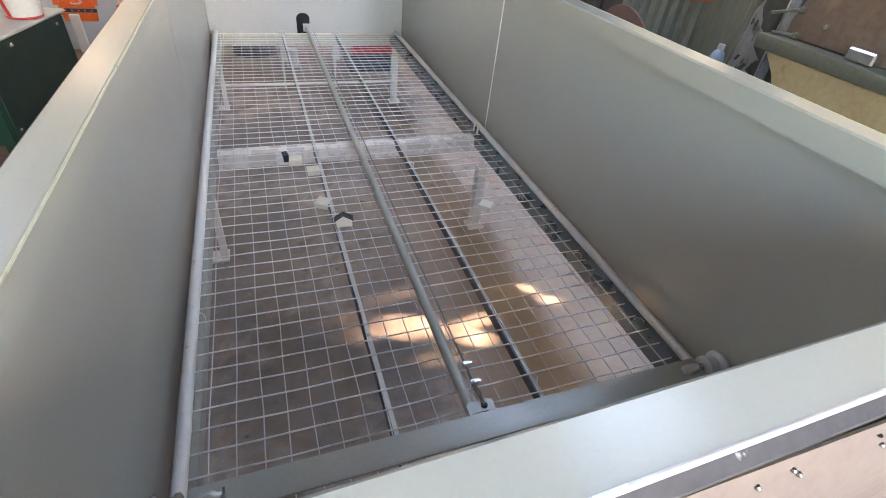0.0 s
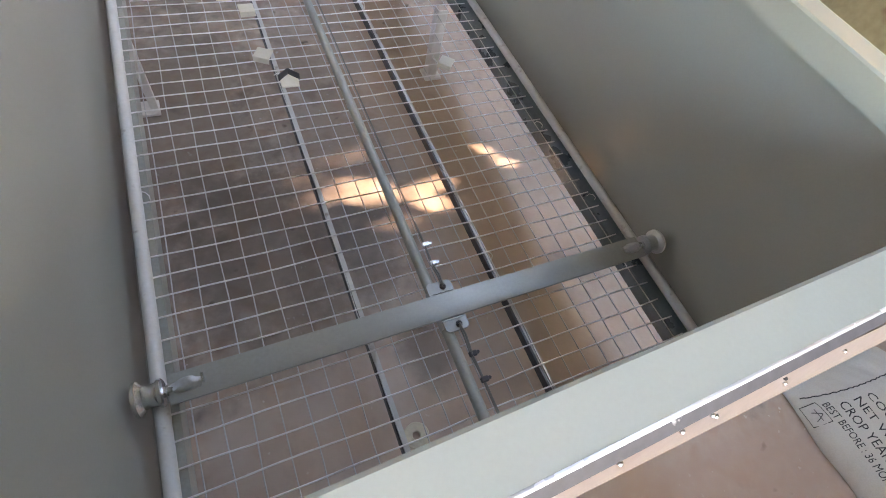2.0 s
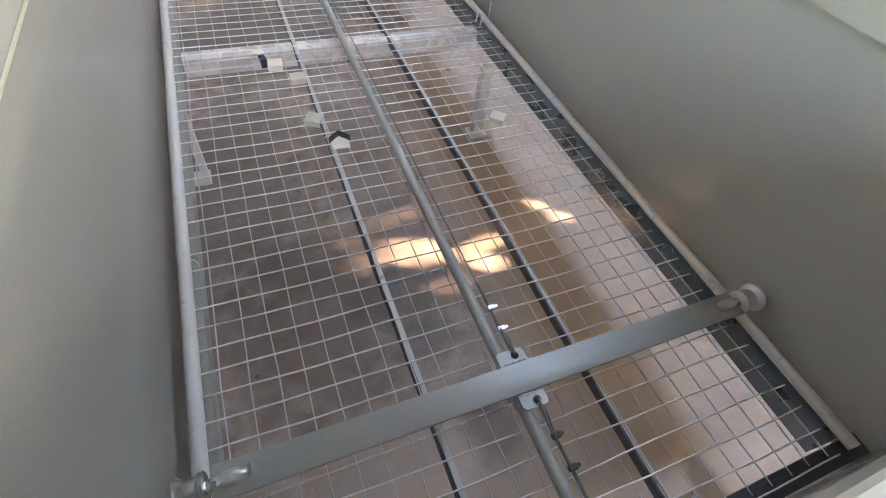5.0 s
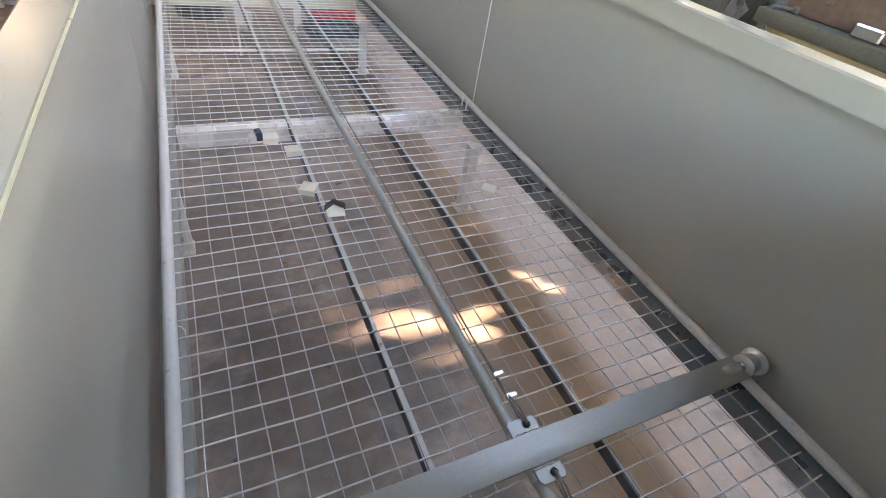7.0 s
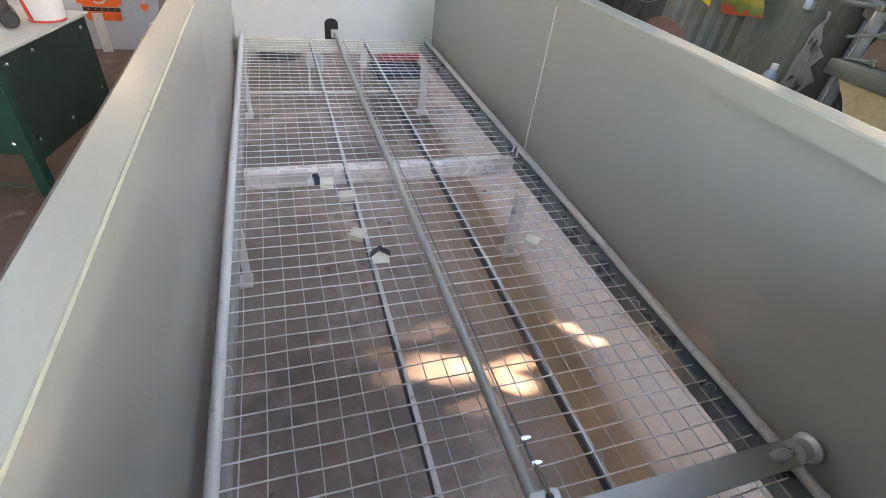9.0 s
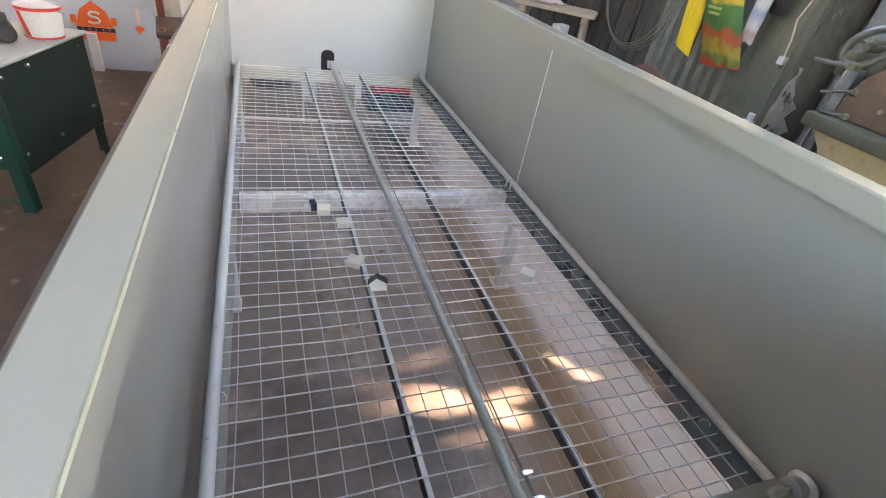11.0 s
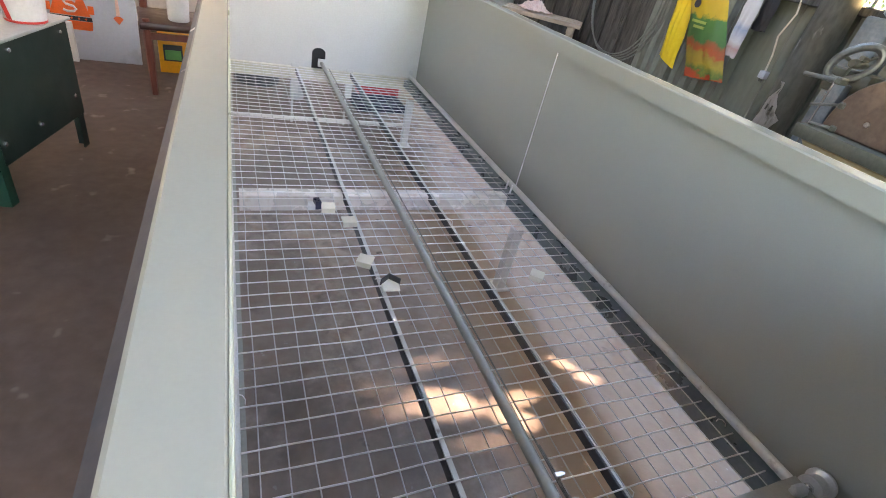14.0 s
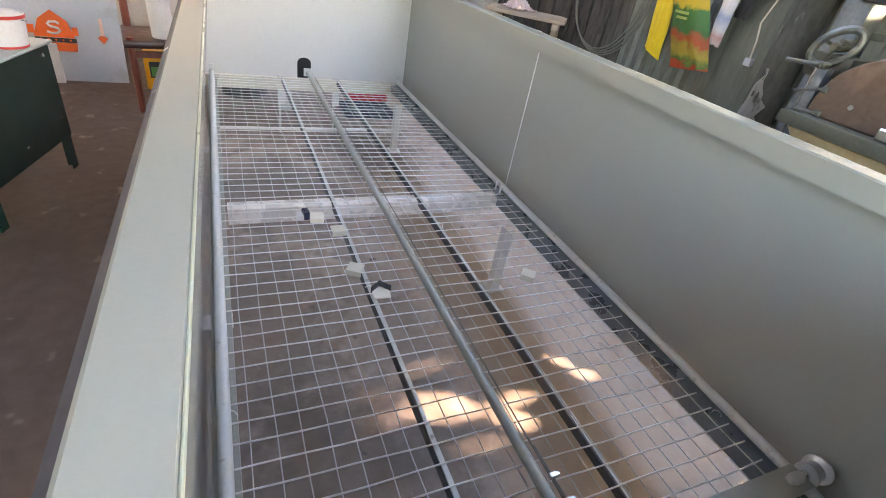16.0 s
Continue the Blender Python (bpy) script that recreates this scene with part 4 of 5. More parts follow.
def printed(text, x, y, size, parent):
    """Printing that follows the sack's surface; it reads towards -y."""
    cu = bpy.data.curves.new("print", "FONT")
    cu.body, cu.size, cu.resolution_u = text, size, 2
    ob = bpy.data.objects.new("print", cu)
    scene.collection.objects.link(ob)
    me = bpy.data.meshes.new_from_object(ob.evaluated_get(bpy.context.evaluated_depsgraph_get()))
    bpy.data.objects.remove(ob)
    bm = bmesh.new()
    bm.from_mesh(me)
    bpy.data.meshes.remove(me)
    bmesh.ops.triangulate(bm, faces=bm.faces)
    bmesh.ops.subdivide_edges(bm, edges=[e for e in bm.edges if e.calc_length() > 0.01], cuts=2)
    for v in bm.verts:
        a, b = v.co.x, v.co.y
        v.co = Vector(on_sack(x + b, y - a))
    part("printed_line", bm, BLACK_PRINT, parent, "black printed capitals", smooth=0)


printed("COUNTRY", 1.775, -1.835, 0.040, seed_sack)
printed("NET WEIGHT", 1.722, -1.830, 0.040, seed_sack)
printed("CROP YEAR", 1.680, -1.825, 0.034, seed_sack)
printed("BEST BEFORE : 36 MONTHS", 1.648, -1.810, 0.024, seed_sack)
for a, b in (((1.612, -1.80), (1.642, -1.80)), ((1.642, -1.80), (1.642, -1.862)), ((1.642, -1.862), (1.612, -1.862)), ((1.612, -1.862), (1.612, -1.80)), ((1.620, -1.822), (1.636, -1.835)), ((1.636, -1.835), (1.619, -1.850)), ((1.628, -1.815), (1.628, -1.852))):
    part("printed_stroke", bm_tube([on_sack(a[0] + (b[0] - a[0]) * k / 4, a[1] + (b[1] - a[1]) * k / 4, 0.0008) for k in range(5)], 0.0012, 4), BLACK_PRINT, seed_sack)
stitch = []
for k in range(61):
    x = 1.625 + 0.43 * k / 60
    stitch.append(on_sack(x, -1.765 - 0.055 * (1 - math.exp(-(x - 1.6) / 0.12)) + 0.0012 * math.sin(k * 1.9), 0.001))
part("stitching", bm_tube(stitch, 0.0018, 5), BLACK_PRINT, seed_sack, "dark sewn seam across the sack's mouth")

single("dark_sheet", bm_box(1.52, 2.5, -1.71, -1.30, 0.0, 0.014, 0.004), BLACK, "dark flat sheet on the floor beside the trough", "mat")
carton = thing("tin_clip", "small dark tin with bright metal edging on the floor", "tin", pose(0.66, -1.735, 0, 0, 0, 12))
part("tin_body", bm_box(-0.05, 0.05, -0.035, 0.035, 0, 0.05, 0.004), DARK_FRAME, carton)
for x0, x1, y0, y1 in ((-0.05, -0.043, -0.035, 0.035), (0.043, 0.05, -0.035, 0.035), (-0.0425, 0.0425, -0.035, -0.029), (-0.0425, 0.0425, 0.029, 0.035), (-0.004, 0.004, -0.0285, 0.0285)):
    part("bright_edge", bm_box(x0, x1, y0, y1, 0.0502, 0.0545, 0.001), CHROME, carton, "bright metal edging")
part("clasp", bm_box(0.0512, 0.060, -0.035, 0.035, 0.004, 0.056, 0.003), CHROME, carton)
red_box = thing("red_crate", "red plastic toolbox on the floor past the trough's end", "toolbox", pose(1.08, 2.42, 0))
part("box_body", bm_box(-0.16, 0.16, -0.1, 0.1, 0, 0.13, 0.01, 2), RED_PLASTIC, red_box)
part("box_lid", bm_box(-0.165, 0.165, -0.105, 0.105, 0.131, 0.16, 0.008, 2), RED_PLASTIC, red_box)
part("box_handle", bm_tube([(-0.06, 0, 0.16), (-0.055, 0, 0.19), (0.055, 0, 0.19), (0.06, 0, 0.16)], 0.008, 8), BLACK, red_box)
navy = thing("storage_crate", "low dark blue plastic tray on the floor past the trough's end", "crate", pose(1.02, 2.14, 0, 0, 0, 3))
NAVY = surface("navy_plastic", (0.022, 0.028, 0.06), (0.014, 0.018, 0.04), (0.035, 0.042, 0.085), rough=0.45, big=9, fine=70, bump=0.05)
part("crate_base", bm_box(-0.19, 0.19, -0.12, 0.12, 0, 0.006, 0.001), NAVY, navy)
for x0, x1, y0, y1 in ((-0.19, -0.184, -0.12, 0.12), (0.184, 0.19, -0.12, 0.12), (-0.183, 0.183, -0.12, -0.114), (-0.183, 0.183, 0.114, 0.12)):
    part("crate_side", bm_box(x0, x1, y0, y1, 0.007, 0.06, 0.002), NAVY, navy)
single("car_tyre", bm_lathe([(0.13, 0.0), (0.24, 0.0), (0.27, 0.03), (0.275, 0.08), (0.27, 0.13), (0.24, 0.16), (0.13, 0.16), (0.15, 0.12), (0.15, 0.04)], 32, "Z"), BLACK, "old black tyre lying on the floor", "tyre", at=pose(1.35, 3.1, 0))
single("steel_can", bm_lathe([(0.045, 0), (0.05, 0.004), (0.05, 0.12), (0.045, 0.125), (0.04, 0.12)], 20, "Z"), STEEL, "plain steel can on the floor", "can", at=pose(0.42, 2.2, 0))
single("dark_drum", bm_lathe([(0.16, 0), (0.165, 0.01), (0.16, 0.12), (0.167, 0.13), (0.16, 0.14), (0.16, 0.28), (0.15, 0.29)], 26, "Z"), DARK_FRAME, "short dark steel drum behind the trough", "drum", at=pose(0.16, 2.55, 0))

# ---- green work table ----
table = thing("work_table", "green steel work table with a worn pale top", "table", pose(-0.83, 0.60, 0, 0, 0, -13))
TL, TW, TH = 0.64, 0.95, 0.60
part("tabletop", bm_box(-TW, 0.02, -0.02, TL + 0.02, TH - 0.012, TH, 0.003), TABLE_TOP, table)
part("side_panel", bm_box(0.0005, 0.005, 0.035, TL + 0.003, 0.17, TH - 0.014, 0.001), DARK_GREEN, table, "dark green bolted side panel")
part("front_panel", bm_box(-TW + 0.03, -0.03, 0.006, 0.012, 0.20, TH - 0.014, 0.001), GREEN_PAINT, table)
for x, y in ((0.0, 0.0), (0.0, TL), (-TW + 0.04, 0.0), (-TW + 0.04, TL)):
    sy = 1 if y == 0 else -1
    sx = -1 if x == 0 else 1
    o = [(x, y), (x + sx * 0.045, y), (x + sx * 0.045, y + sy * 0.005), (x + sx * 0.005, y + sy * 0.005), (x + sx * 0.005, y + sy * 0.045), (x, y + sy * 0.045)]
    lg = part("leg", bm_prism(o, "Z", 0.006, TH - 0.013), GREEN_PAINT if y == 0 else DARK_GREEN, table)
    part("foot_plate", bm_box(x - 0.05, x + 0.05, y - 0.04, y + 0.04, -0.003, 0.006, 0.001), GREEN_PAINT, lg)
for y, z in ((0.06, 0.55), (0.22, 0.555), (TL - 0.06, 0.55), (0.06, 0.25), (0.30, 0.24), (TL - 0.05, 0.27)):
    part("bolt", bm_lathe([(0.009, 0), (0.009, 0.004), (0.005, 0.007)], 10, "X", (0.005, y, z)), CHROME, table)
for x, z in ((-0.06, 0.53), (-0.06, 0.25)):
    part("bolt", bm_lathe([(0.005, -0.007), (0.009, -0.004), (0.009, 0)], 10, "Y", (x, 0.006, z)), CHROME, table)
part("stretcher", bm_box(-TW + 0.05, -0.05, 0.02, 0.05, 0.035, 0.04, 0.001), GREEN_PAINT, table)

bucket = thing("paint_bucket", "white plastic paint bucket with red bands on the table", "bucket", pose(-0.775, 1.08, TH) @ Matrix.Scale(0.67, 4))
part("bucket_body", bm_lathe([(0.098, 0), (0.102, 0.004), (0.118, 0.185), (0.118, 0.19), (0.113, 0.19), (0.098, 0.010), (0.05, 0.008)], 36, "Z"), WHITE_PLASTIC, bucket)
part("rim_band", bm_lathe([(0.1185, 0.168), (0.122, 0.170), (0.122, 0.184), (0.119, 0.187), (0.1185, 0.168)], 36, "Z"), RED_PRINT, bucket, "red rim")
part("base_band", bm_lathe([(0.1028, 0.004), (0.1045, 0.006), (0.1052, 0.016), (0.1035, 0.018), (0.1028, 0.004)], 36, "Z"), RED_PRINT, bucket, "red base band")
bm = bmesh.new()
col = []
for k in range(7):
    h = 0.02 + 0.145 * k / 6
    r = 0.1030 + 0.0150 * (h - 0.004) / 0.181 + 0.0012
    row = [bm.verts.new((r * math.cos(a), r * math.sin(a), h)) for a in np.linspace(-2.25 - 0.30 * k / 6, -1.95 - 0.22 * k / 6, 6)]
    col.append(row)
for a, b in zip(col, col[1:]):
    for i in range(5):
        bm.faces.new((a[i], a[i + 1], b[i + 1], b[i]))
part("bucket_lid", bm_lathe([(0.112, 0.176), (0.1125, 0.178), (0.108, 0.182), (0.02, 0.181)], 36, "Z"), WHITE_PLASTIC, bucket)
part("side_stripe", bm, RED_PRINT, bucket, "slanting red stripe")
bm = bm_tube([(0.121 * math.cos(a), 0.121 * math.sin(a), 0.165 - 0.035 * math.sin(max(0, min(math.pi, a + 0.4)))) for a in np.linspace(-0.4, 2.74, 17)], 0.002, 6)
part("bail", bm, CHROME, bucket)
dark_tool = thing("power_tool", "small dark power tool lying on the table", "tool", pose(-0.89, 1.01, TH, 0, 0, 25))
part("tool_body", bm_lathe([(0.026, -0.09), (0.034, -0.08), (0.036, 0.04), (0.028, 0.075)], 18, "Y", (0, 0, 0.036)), BLACK, dark_tool)
part("tool_grip", bm_box(-0.018, 0.018, -0.075, -0.035, 0.055, 0.11, 0.008, 2), BLACK, dark_tool)
part("tool_nose", bm_lathe([(0.018, 0.075), (0.016, 0.12)], 14, "Y", (0, 0, 0.036)), STEEL, dark_tool)

# ---- sign board, chair and boxes at the back ----
board = thing("sign_board", "tall white sign board with an orange badge, leaning on the wall", "sign", pose(-1.14, 2.62, 0.0, -7))
part("board_sheet", bm_box(-0.53, 0.53, 0, 0.018, 0, 1.5, 0.003), BOARD_WHITE, board)
def sign(points):
    return [((x - 0.268) * 1.0 + 0.283, (z - 0.40) * 1.15 + 0.330) for x, z in points]


part("badge", bm_prism(sign([(0.02, 0.36), (0.06, 0.455), (0.135, 0.505), (0.215, 0.45), (0.245, 0.36)]), "Y", -0.004, -0.001), ORANGE, board, "orange badge shape")
part("badge_wing", bm_prism(sign([(-0.005, 0.375), (0.03, 0.375), (0.03, 0.42), (-0.005, 0.42)]), "Y", -0.0035, -0.001), ORANGE, board)
part("badge_wing", bm_prism(sign([(0.235, 0.375), (0.268, 0.375), (0.268, 0.42), (0.235, 0.42)]), "Y", -0.0035, -0.001), ORANGE, board)
part("badge_stripe", bm_prism(sign([(0.025, 0.335), (0.252, 0.335), (0.25, 0.357), (0.023, 0.357)]), "Y", -0.004, -0.001), BLACK_PRINT, board)
part("badge_foot", bm_prism(sign([(0.04, 0.285), (0.245, 0.285), (0.252, 0.333), (0.025, 0.333)]), "Y", -0.004, -0.001), ORANGE, board)
for k in range(5):
    part("badge_dot", bm_prism(sign([(0.05 + 0.04 * k, 0.346), (0.057 + 0.04 * k, 0.353), (0.064 + 0.04 * k, 0.346), (0.057 + 0.04 * k, 0.339)]), "Y", -0.006, -0.0045), ORANGE, board)
swirl = [(0.195, 0.366), (0.175, 0.376), (0.142, 0.374), (0.130, 0.360), (0.142, 0.347), (0.180, 0.338), (0.194, 0.322), (0.178, 0.307), (0.145, 0.303), (0.122, 0.312)]
part("badge_swirl", bm_tube([(x - 0.008, -0.006, z + 0.004) for x, z in swirl], 0.0075, 8), WHITE_PLASTIC, board, "plain white curved stroke")
part("arrow", bm_prism(sign([(0.405, 0.338), (0.435, 0.372), (0.418, 0.384), (0.392, 0.384), (0.375, 0.372)]), "Y", -0.004, -0.001), ORANGE, board)
part("arrow_tail", bm_prism(sign([(0.393, 0.386), (0.417, 0.386), (0.413, 0.48), (0.397, 0.48)]), "Y", -0.003, -0.001), surface("faded_orange", (0.76, 0.5, 0.38), rough=0.5, bump=0), board, "faded orange arrow tail")
part("catch_plate", bm_box(0.15, 0.235, -0.006, -0.001, 0.60, 0.66, 0.003), STEEL, board)
part("catch_plate", bm_box(-0.02, 0.05, -0.006, -0.001, 0.61, 0.655, 0.003), STEEL, board)
part("catch_knob", bm_lathe([(0.010, -0.026), (0.018, -0.022), (0.016, -0.006)], 16, "Y", (0.192, 0, 0.63)), BLACK, board)
part("faint_bar", bm_box(-0.12, 0.06, -0.003, -0.001, 0.53, 0.556), surface("faded_print", (0.55, 0.52, 0.50), rough=0.5, bump=0), board, "faded illegible line of print")

chair = thing("wooden_chair", "red-brown wooden chair with a dark leather seat", "chair", pose(-0.38, 2.22, 0, 0, 0, 8))
for x in (-0.12, 0.24):
    for y in (-0.18, 0.2):
        hgt = 0.46 if y < 0 else 0.95
        pts = [(x, y, -0.002), (x, y, 0.25), (x * 1.02, y + (0.03 if y > 0 else 0), hgt)]
        part("leg", bm_tube(pts, [0.018, 0.024, 0.020], 8), RED_WOOD, chair)
part("seat", bm_box(-0.16, 0.28, -0.21, 0.23, 0.40, 0.445, 0.012, 2), surface("dark_leather", (0.05, 0.018, 0.015), rough=0.35, big=9, fine=90, bump=0.1), chair)
part("front_rail", bm_box(-0.11, 0.23, -0.195, -0.170, 0.345, 0.385, 0.004), RED_WOOD, chair)
part("back_rail", bm_box(-0.13, 0.25, 0.222, 0.245, 0.62, 0.70, 0.005), RED_WOOD, chair)
part("back_rail", bm_box(-0.13, 0.25, 0.226, 0.249, 0.84, 0.93, 0.005), RED_WOOD, chair)
white_tin = thing("white_container", "tall white plastic container standing on the chair seat", "container", pose(-0.31, 2.15, 0.445, 0, 0, 12))
part("container_body", bm_lathe([(0.055, 0), (0.06, 0.005), (0.066, 0.20), (0.06, 0.21)], 28, "Z"), WHITE_PLASTIC, white_tin)
part("container_lid", bm_lathe([(0.069, 0.205), (0.069, 0.222), (0.06, 0.226)], 28, "Z"), WHITE_PLASTIC, white_tin)
yb = thing("battery_box", "amber plastic box with a green label on the floor", "box", pose(-0.36, 2.60, 0, 0, 0, 4))
part("box_body", bm_box(-0.13, 0.13, -0.09, 0.09, 0, 0.27, 0.008, 2), BOX_YELLOW, yb)
part("box_label", bm_box(-0.10, 0.02, -0.0935, -0.0905, 0.09, 0.20), BLACK_PRINT, yb)
part("label_field", bm_box(-0.09, 0.01, -0.0965, -0.094, 0.10, 0.165), surface("green_label", (0.10, 0.32, 0.09), rough=0.4, big=20, fine=90, bump=0), yb, "green label field")
single("white_strip", bm_box(-1.035, -0.975, 2.555, 2.585, 0.0, 0.26, 0.004), WHITE_PLASTIC, "narrow white strip standing by the sign board", "strip")

# ---- machine tool by the low wall ----
HANDWHEEL = surface("worn_cast_wheel", (0.16, 0.17, 0.155), (0.10, 0.105, 0.095), (0.24, 0.25, 0.235), rough=0.34, metal=0.5, big=9, fine=60, bump=0.08)
mc = thing("shaping_machine", "old cream machine tool with a rust-brown cover and handwheel", "machine", pose(2.12, -0.25, 0))
body = [(0.02, 0.83), (-0.05, 0.76), (-0.12, 0.66), (-0.155, 0.5), (-0.16, 0.0), (-0.78, 0.0), (-0.78, 0.83)]
part("cast_body", bm_prism(body, "X", 0.02, 0.46, 0.008), CREAM_CAST, mc)
part("bed_ledge", bm_box(-0.02, 0.5, -0.80, 0.045, 0.832, 0.885, 0.006, 2), OLIVE_CAST, mc)
dome = [(-0.39 + 0.38 * math.cos(a), 0.886 + 0.29 * max(0.0, math.sin(a)) ** 0.75) for a in np.linspace(0, math.pi, 25)]
part("cover", bm_prism(dome, "X", 0.05, 0.44, 0.006), RUST_COVER, mc, "rounded rust-brown sheet cover")
part("cover_lip", bm_tube([(0.05, -0.39 + 0.26 * math.cos(a), 0.890 + 0.292 * max(0.0, math.sin(a)) ** 0.75) for a in np.linspace(0.9, 2.2, 9)], 0.008, 6), CHROME, mc)
part("column", bm_box(0.30, 0.42, 0.10, 0.22, 0.0, 1.30, 0.012, 2), BLUE_STEEL, mc)
part("column", bm_box(0.12, 0.17, 0.03, 0.075, 0.0, 1.05, 0.006, 2), BLUE_STEEL, mc)
part("column_edge", bm_box(0.115, 0.122, 0.072, 0.080, 0.0, 1.05, 0.001), CHROME, mc)


def on_wheel(a):
    """A point on the rim of the tilted handwheel."""
    u, v = 0.088 * math.cos(a), 0.088 * math.sin(a)
    p, q = (v - u) * 0.5, (v + u) * 0.31
    u, v = q - p, q + p
    return (0.185 - 0.52 * u, 0.085 + 0.86 * u, 1.125 + v)


wheel = part("handwheel", bm_tube([on_wheel(a) for a in np.linspace(0, 2 * math.pi, 33)], 0.0155, 10, caps=False), HANDWHEEL, mc, "dark cast handwheel")
for a in (0.5, 2.6, 4.7):
    part("spoke", bm_tube([(0.185, 0.085, 1.125), on_wheel(a)], 0.007, 8), OLIVE_CAST, wheel)
part("hub", bm_lathe([(0.014, -0.02), (0.019, -0.012), (0.019, 0.02), (0.012, 0.08)], 16, "X", (0.185, 0.085, 1.125)), OLIVE_CAST, wheel)
part("rim_grip", bm_tube([(0.165, 0.035, 1.15), (0.10, 0.025, 1.155)], 0.009, 10), OLIVE_CAST, wheel)
part("bearing_block", bm_box(0.2, 0.36, 0.0, 0.18, 1.0, 1.10, 0.014, 2), OLIVE_CAST, mc)
part("ledge_rail", bm_box(0.40, 0.50, -0.55, 0.205, 1.168, 1.198, 0.004), TIN_GREY, mc, "pale grey-green ledge")
part("motor", bm_lathe([(0.05, 0), (0.075, 0.015), (0.075, 0.12), (0.06, 0.14)], 20, "Z", (0.34, 0.10, 1.30)), BLUE_STEEL, mc)
for (x, y, z), (x2, y2, z2), r in (((0.02, 0.15, 1.053), (0.05, 0.035, 1.061), 0.0085), ((0.02, 0.06, 0.955), (0.05, -0.03, 0.985), 0.006), ((0.02, 0.02, 0.892), (0.05, -0.05, 0.898), 0.007)):
    part("lever", bm_tube([(x, y, z), (x2, y2, z2)], r, 10), HANDWHEEL, mc)
    part("lever_boss", bm_box(x2 - 0.008, x2 + 0.05, y2 - 0.022, y2 + 0.004, z2 - 0.013, z2 + 0.013, 0.005), OLIVE_CAST, mc)
part("screw", bm_lathe([(0.010, -0.006), (0.012, 0)], 12, "X", (0.048, -0.16, 0.955)), CHROME, mc)
part("vice", bm_box(0.0, 0.12, -0.40, -0.30, 0.886, 0.93, 0.006), CHROME, mc)
part("base_foot", bm_box(0.0, 0.48, -0.79, -0.14, 0.0, 0.06, 0.006), CREAM_CAST, mc)

# ---- things along the low wall ----
def hanging_bag(name, label, y0, y1, z0, z1, x, mat, seed, thick=0.035, lean=0.0, slant=0.0, pinch=0.35):
    """A limp bag hung on the wall, creased and open at the top."""
    nx, nz = 16, 22
    bm = bmesh.new()
    sides = []
    for face in (1, -1):
        g = []
        for i in range(nx + 1):
            row = []
            for j in range(nz + 1):
                u, v = i / nx, j / nz
                puff = thick * math.sin(math.pi * u) ** 0.6 * (0.35 + 0.65 * math.sin(math.pi * min(1, v * 0.85 + 0.1)))
                puff += thick * min(1.0, 6 * u, 6 * (1 - u)) * (0.36 * noise.noise(Vector((u * 6 + seed + v * 2, v * 4, face))) + 0.16 * noise.noise(Vector((u * 17 + seed, v * 13, face))))
                narrow = 1 - pinch * max(0, v - 0.75) / 0.25
                y = (y0 + y1) / 2 + (y1 - y0) * (u - 0.5) * narrow + lean * v + 0.01 * noise.noise(Vector((v * 4, seed, u)))
                row.append(bm.verts.new((x - thick - face * puff, y, z0 + (z1 - z0) * v + slant * (u - 0.5) * (1 - v) + 0.012 * noise.noise(Vector((u * 4, seed * 2, 1))) * (1 - v))))
            g.append(row)
        sides.append(g)
        for i in range(nx):
            for j in range(nz):
                bm.faces.new((g[i][j], g[i + 1][j], g[i + 1][j + 1], g[i][j + 1]))
    bmesh.ops.remove_doubles(bm, verts=bm.verts, dist=0.002)
    return single(name, bm, mat, label, "bag", smooth=70)


hanging_bag("yellow_bag", "bright yellow plastic bag hanging twisted on the wall", 1.30, 1.475, 0.775, 1.34, 2.956, YELLOW, 1, 0.028, 0.07, 0.055, 0.5)
gb = hanging_bag("seed_bag", "green, yellow and red printed seed bag hanging aslant on the wall", 0.812, 1.126, 0.77, 1.34, 2.905, BAG_FILM, 4, 0.035, 0.29, -0.05, 0.1)
hanging_bag("dark_pouch", "dark crumpled pouch hanging on the wall", 0.75, 0.85, 1.12, 1.34, 2.945, BLACK, 7, 0.02)
part("hand_hole", bm_lathe([(0.001, -0.0012), (0.026, -0.001), (0.026, 0.001)], 14, "X", (2.836, 1.245, 1.18)), BLACK, gb, "dark oval carrying hole")
for k, (y, z, l) in enumerate(((1.10, 1.075, 0.12), (1.10, 1.045, 0.09))):
    part("print_bar", bm_box(2.824 - 0.001 * k, 2.828, y, y + l, z, z + 0.016), surface("pale_green_print", (0.34, 0.45, 0.12), rough=0.5, bump=0), gb, "pale illegible print bar")
hanging_bag("paper_pack", "white paper packet with blue and red bands hanging on the wall", 0.828, 0.932, 0.95, 1.38, 2.90, PACK_FILM, 11, 0.016, 0.0, 0.02, 0.0)
cord = thing("extension_lead", "cream power lead with a plug hanging down the wall", "cord")
part("cable", bm_tube([(2.95, 0.66, 1.6), (2.945, 0.655, 1.35), (2.94, 0.63, 1.25), (2.945, 0.67, 1.12), (2.95, 0.645, 1.02), (2.955, 0.64, 0.93)], 0.0055, 8), CORD, cord)
plug = part("plug_body", bm_box(2.935, 2.975, 0.615, 0.66, 0.885, 0.93, 0.006, 2), WHITE_PLASTIC, cord)
for dy in (-0.01, 0.01):
    part("pin", bm_tube([(2.95, 0.637 + dy, 0.888), (2.95, 0.637 + dy, 0.865)], 0.003, 6), CHROME, plug)
coil = thing("wire_coil", "coil of grey steel wire hanging on the dark palings", "coil")
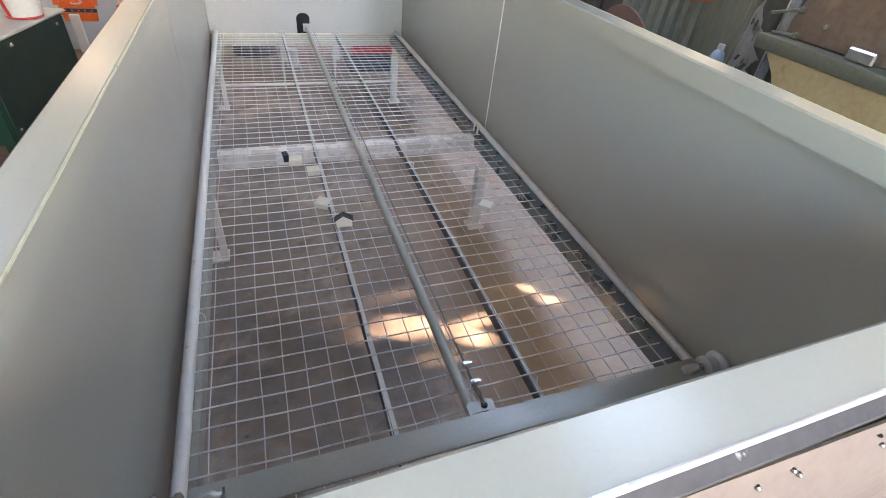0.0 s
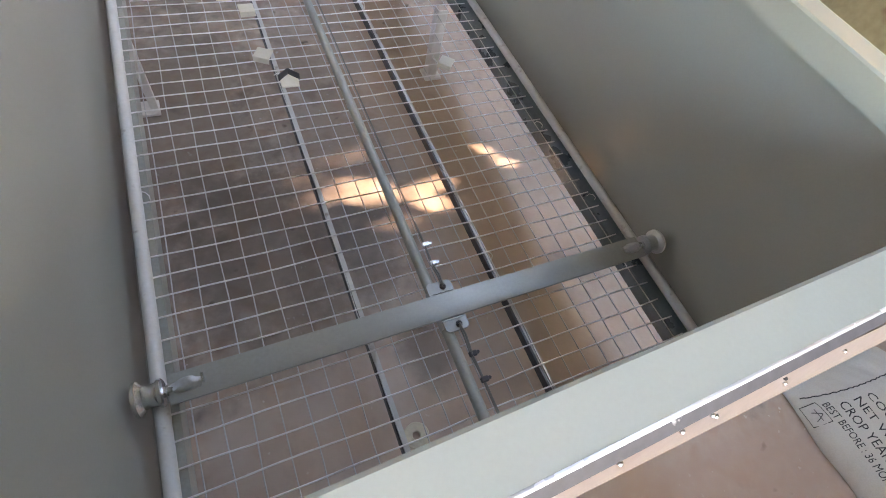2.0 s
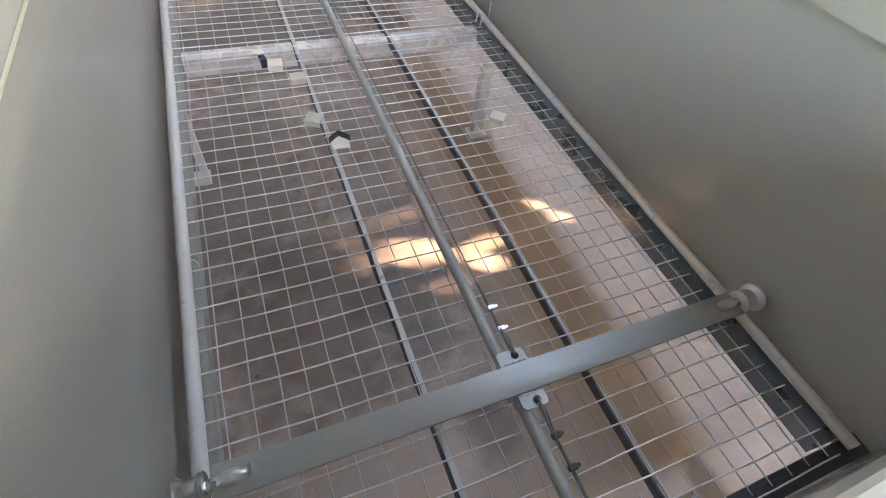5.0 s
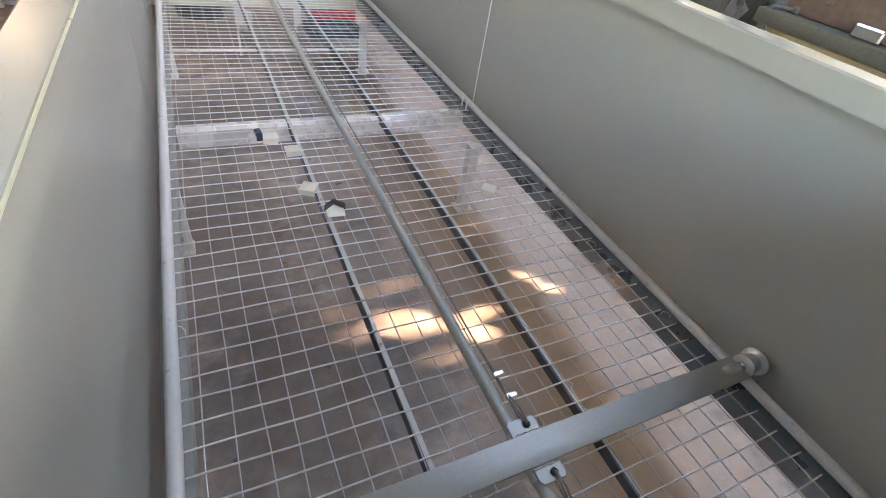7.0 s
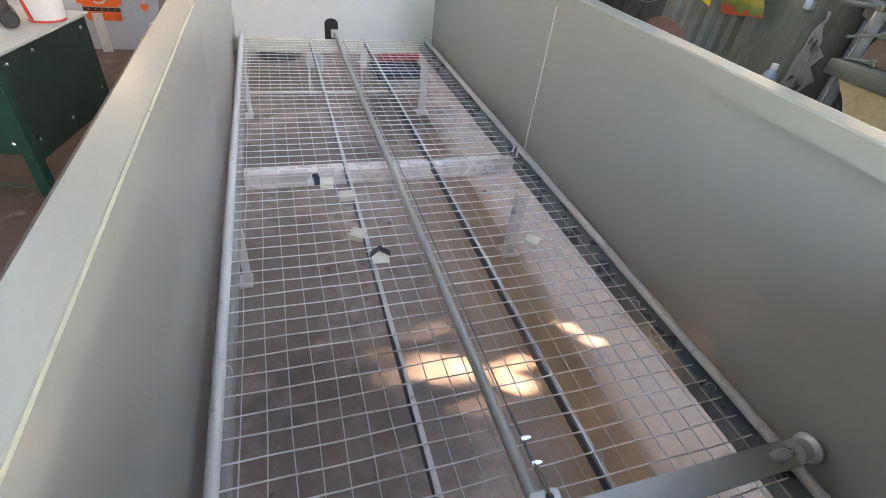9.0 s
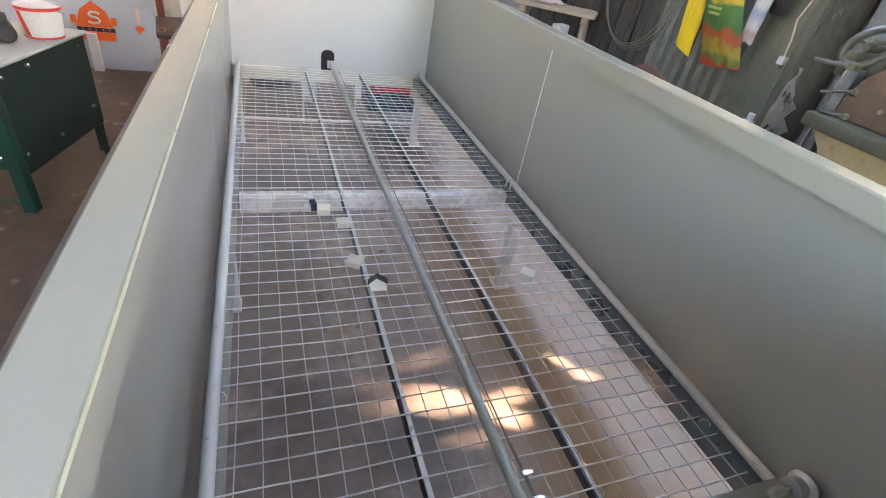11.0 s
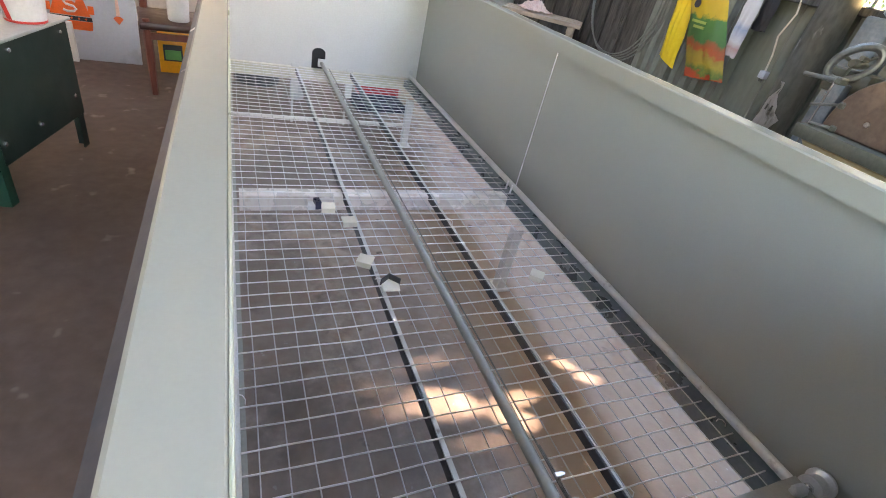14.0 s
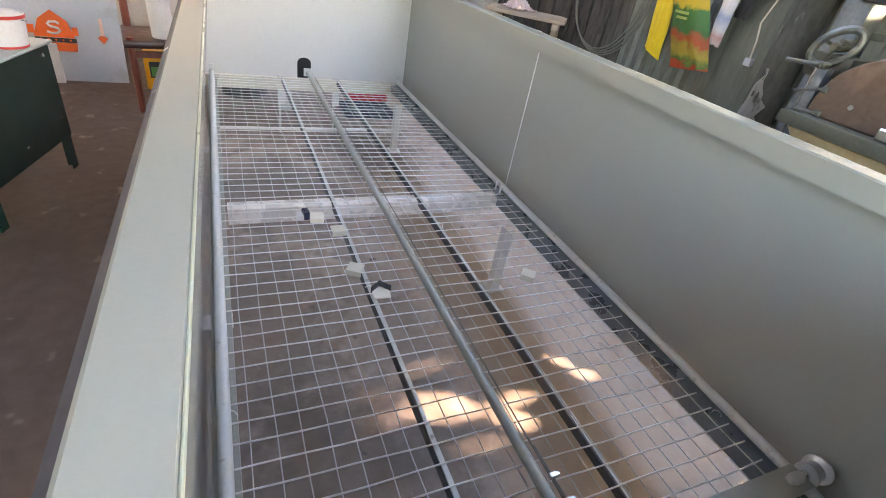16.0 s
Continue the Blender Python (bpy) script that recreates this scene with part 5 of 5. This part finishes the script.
for k in range(4):
    r = 0.47 - 0.014 * k
    part("loop", bm_tube([(2.925 - 0.008 * k, 2.00 + 0.01 * k + r * 0.93 * math.cos(a), 1.10 + r * math.sin(a)) for a in np.linspace(0, 2 * math.pi, 49)], 0.0055, 6, caps=False), TIN_GREY, coil)
for y, z, l in ((2.02, 1.5, 0.75), (2.10, 1.5, 0.62), (1.86, 1.45, 0.5)):
    ch = thing("chain", "dark rusty chain hanging on the palings", "chain", group="hanging chains")
    n = int(l / 0.035)
    for i in range(n):
        zz = z - i * 0.035
        a = math.pi / 2 * (i % 2)
        pts = [(2.93 + 0.012 * math.cos(t) * math.cos(a), y + 0.012 * math.cos(t) * math.sin(a), zz + 0.021 * math.sin(t)) for t in np.linspace(0, 2 * math.pi, 11)]
        part("link", bm_tube(pts, 0.0035, 5, caps=False), OLD_WOOD, ch)
disc = thing("saw_disc", "rusty round steel disc leaning against the wall", "disc", pose(2.75, 1.36, 0.33, 0, -12, 0))
part("disc_plate", bm_lathe([(0.02, 0), (0.33, 0), (0.33, 0.012), (0.02, 0.012)], 48, "X"), RUST, disc)
for a in (0.6, 1.5, 2.5, 4.0):
    part("bolt_hole", bm_lathe([(0.014, -0.003), (0.014, -0.001)], 12, "X", (0, 0.19 * math.cos(a), 0.19 * math.sin(a))), BLACK, disc)
crate = single("wooden_crate", bm_box(2.46, 2.75, 0.30, 1.0, 0, 0.44, 0.006), OLD_WOOD, "low weathered wooden crate by the wall", "crate")
bottle = thing("water_bottle", "clear plastic bottle with a pale cap on the crate", "bottle", pose(2.66, 0.425, 0.44))
part("bottle_body", bm_lathe([(0.035, 0), (0.042, 0.006), (0.042, 0.05), (0.039, 0.06), (0.042, 0.07), (0.042, 0.14), (0.03, 0.175), (0.015, 0.19)], 22, "Z"), GLASSY, bottle)
part("bottle_label", bm_lathe([(0.0424, 0.072), (0.0432, 0.074), (0.0432, 0.118), (0.0424, 0.12), (0.0424, 0.072)], 22, "Z"), surface("blue_wrapper", (0.10, 0.16, 0.42), (0.45, 0.47, 0.50), rough=0.3, big=30, fine=90, bump=0), bottle, "blue wrapper")
part("cap", bm_lathe([(0.018, 0.19), (0.018, 0.215), (0.015, 0.217)], 16, "Z"), WHITE_PLASTIC, bottle)
for x, y in ((2.60, 0.90), (2.68, 0.82)):
    single("blue_jar", bm_lathe([(0.035, 0), (0.04, 0.005), (0.04, 0.09), (0.03, 0.10)], 18, "Z"), surface("blue_plastic", (0.05, 0.16, 0.40), rough=0.3, bump=0.02), "small blue plastic jar on the crate", "jar", group="blue jars", at=pose(x, y, 0.44))

bench = thing("plank_bench", "rough bench of raw planks with splayed legs", "bench", pose(2.62, 2.70, 0, 0, 0, -38))
for k in range(3):
    part("plank", bm_box(-0.36, 0.36, -0.17 + 0.115 * k, -0.062 + 0.115 * k, 0.765 + 0.003 * k, 0.80 + 0.003 * k, 0.004), PLANK, bench)
for x in (-0.28, 0.28):
    for y in (-0.13, 0.13):
        part("leg", bm_tube([(x * 1.1, y * 1.1, -0.002), (x, y, 0.76)], 0.028, 8), PLANK, bench)
    part("bearer", bm_box(x - 0.03, x + 0.03, -0.16, 0.16, 0.71, 0.764, 0.004), PLANK, bench)


def crumple(w, h, seed):
    bm = bmesh.new()
    bmesh.ops.create_grid(bm, x_segments=26, y_segments=26, size=0.5)
    for v in bm.verts:
        r = math.hypot(v.co.x, v.co.y)
        v.co = Vector((v.co.x * w, v.co.y * w, max(0.001, h * max(0, 1 - (r / 0.5) ** 2) * (0.7 + 0.5 * noise.noise(Vector((v.co.x * 6, v.co.y * 6, seed)))) + 0.02 * noise.noise(Vector((v.co.x * 17, v.co.y * 17, seed))) + 0.006)))
    return bm


single("plastic_wrap", crumple(0.26, 0.10, 3.0), surface("pale_wrap", (0.72, 0.62, 0.58), (0.6, 0.36, 0.30), rough=0.25, big=14, fine=60, bump=0.1), "crumpled pale plastic wrap in a sunbeam on the bench", "wrap", at=pose(2.57, 2.80, 0.808), smooth=20)
single("white_carton", bm_box(-0.06, 0.06, -0.04, 0.04, 0, 0.10, 0.004), WHITE_PLASTIC, "small white carton on the stool", "carton", at=pose(2.34, 2.10, 0.64, 0, 0, 20))
stool = thing("stool", "low dark wooden stool by the palings", "stool", pose(2.38, 2.08, 0))
part("seat", bm_box(-0.16, 0.16, -0.16, 0.16, 0.60, 0.64, 0.006), OLD_WOOD, stool)
for x in (-0.13, 0.13):
    for y in (-0.13, 0.13):
        part("leg", bm_tube([(x * 1.1, y * 1.1, -0.002), (x, y, 0.60)], 0.02, 8), OLD_WOOD, stool)
single("plastic_scrap", crumple(0.06, 0.018, 8.0), surface("bluish_film", (0.62, 0.66, 0.74), (0.45, 0.50, 0.60), rough=0.25, big=20, fine=80, bump=0.1), "crumpled bluish white film scrap on the floor under the trough", "scrap", at=pose(0.965, -1.595, 0.0, 0, 0, 25), smooth=60)
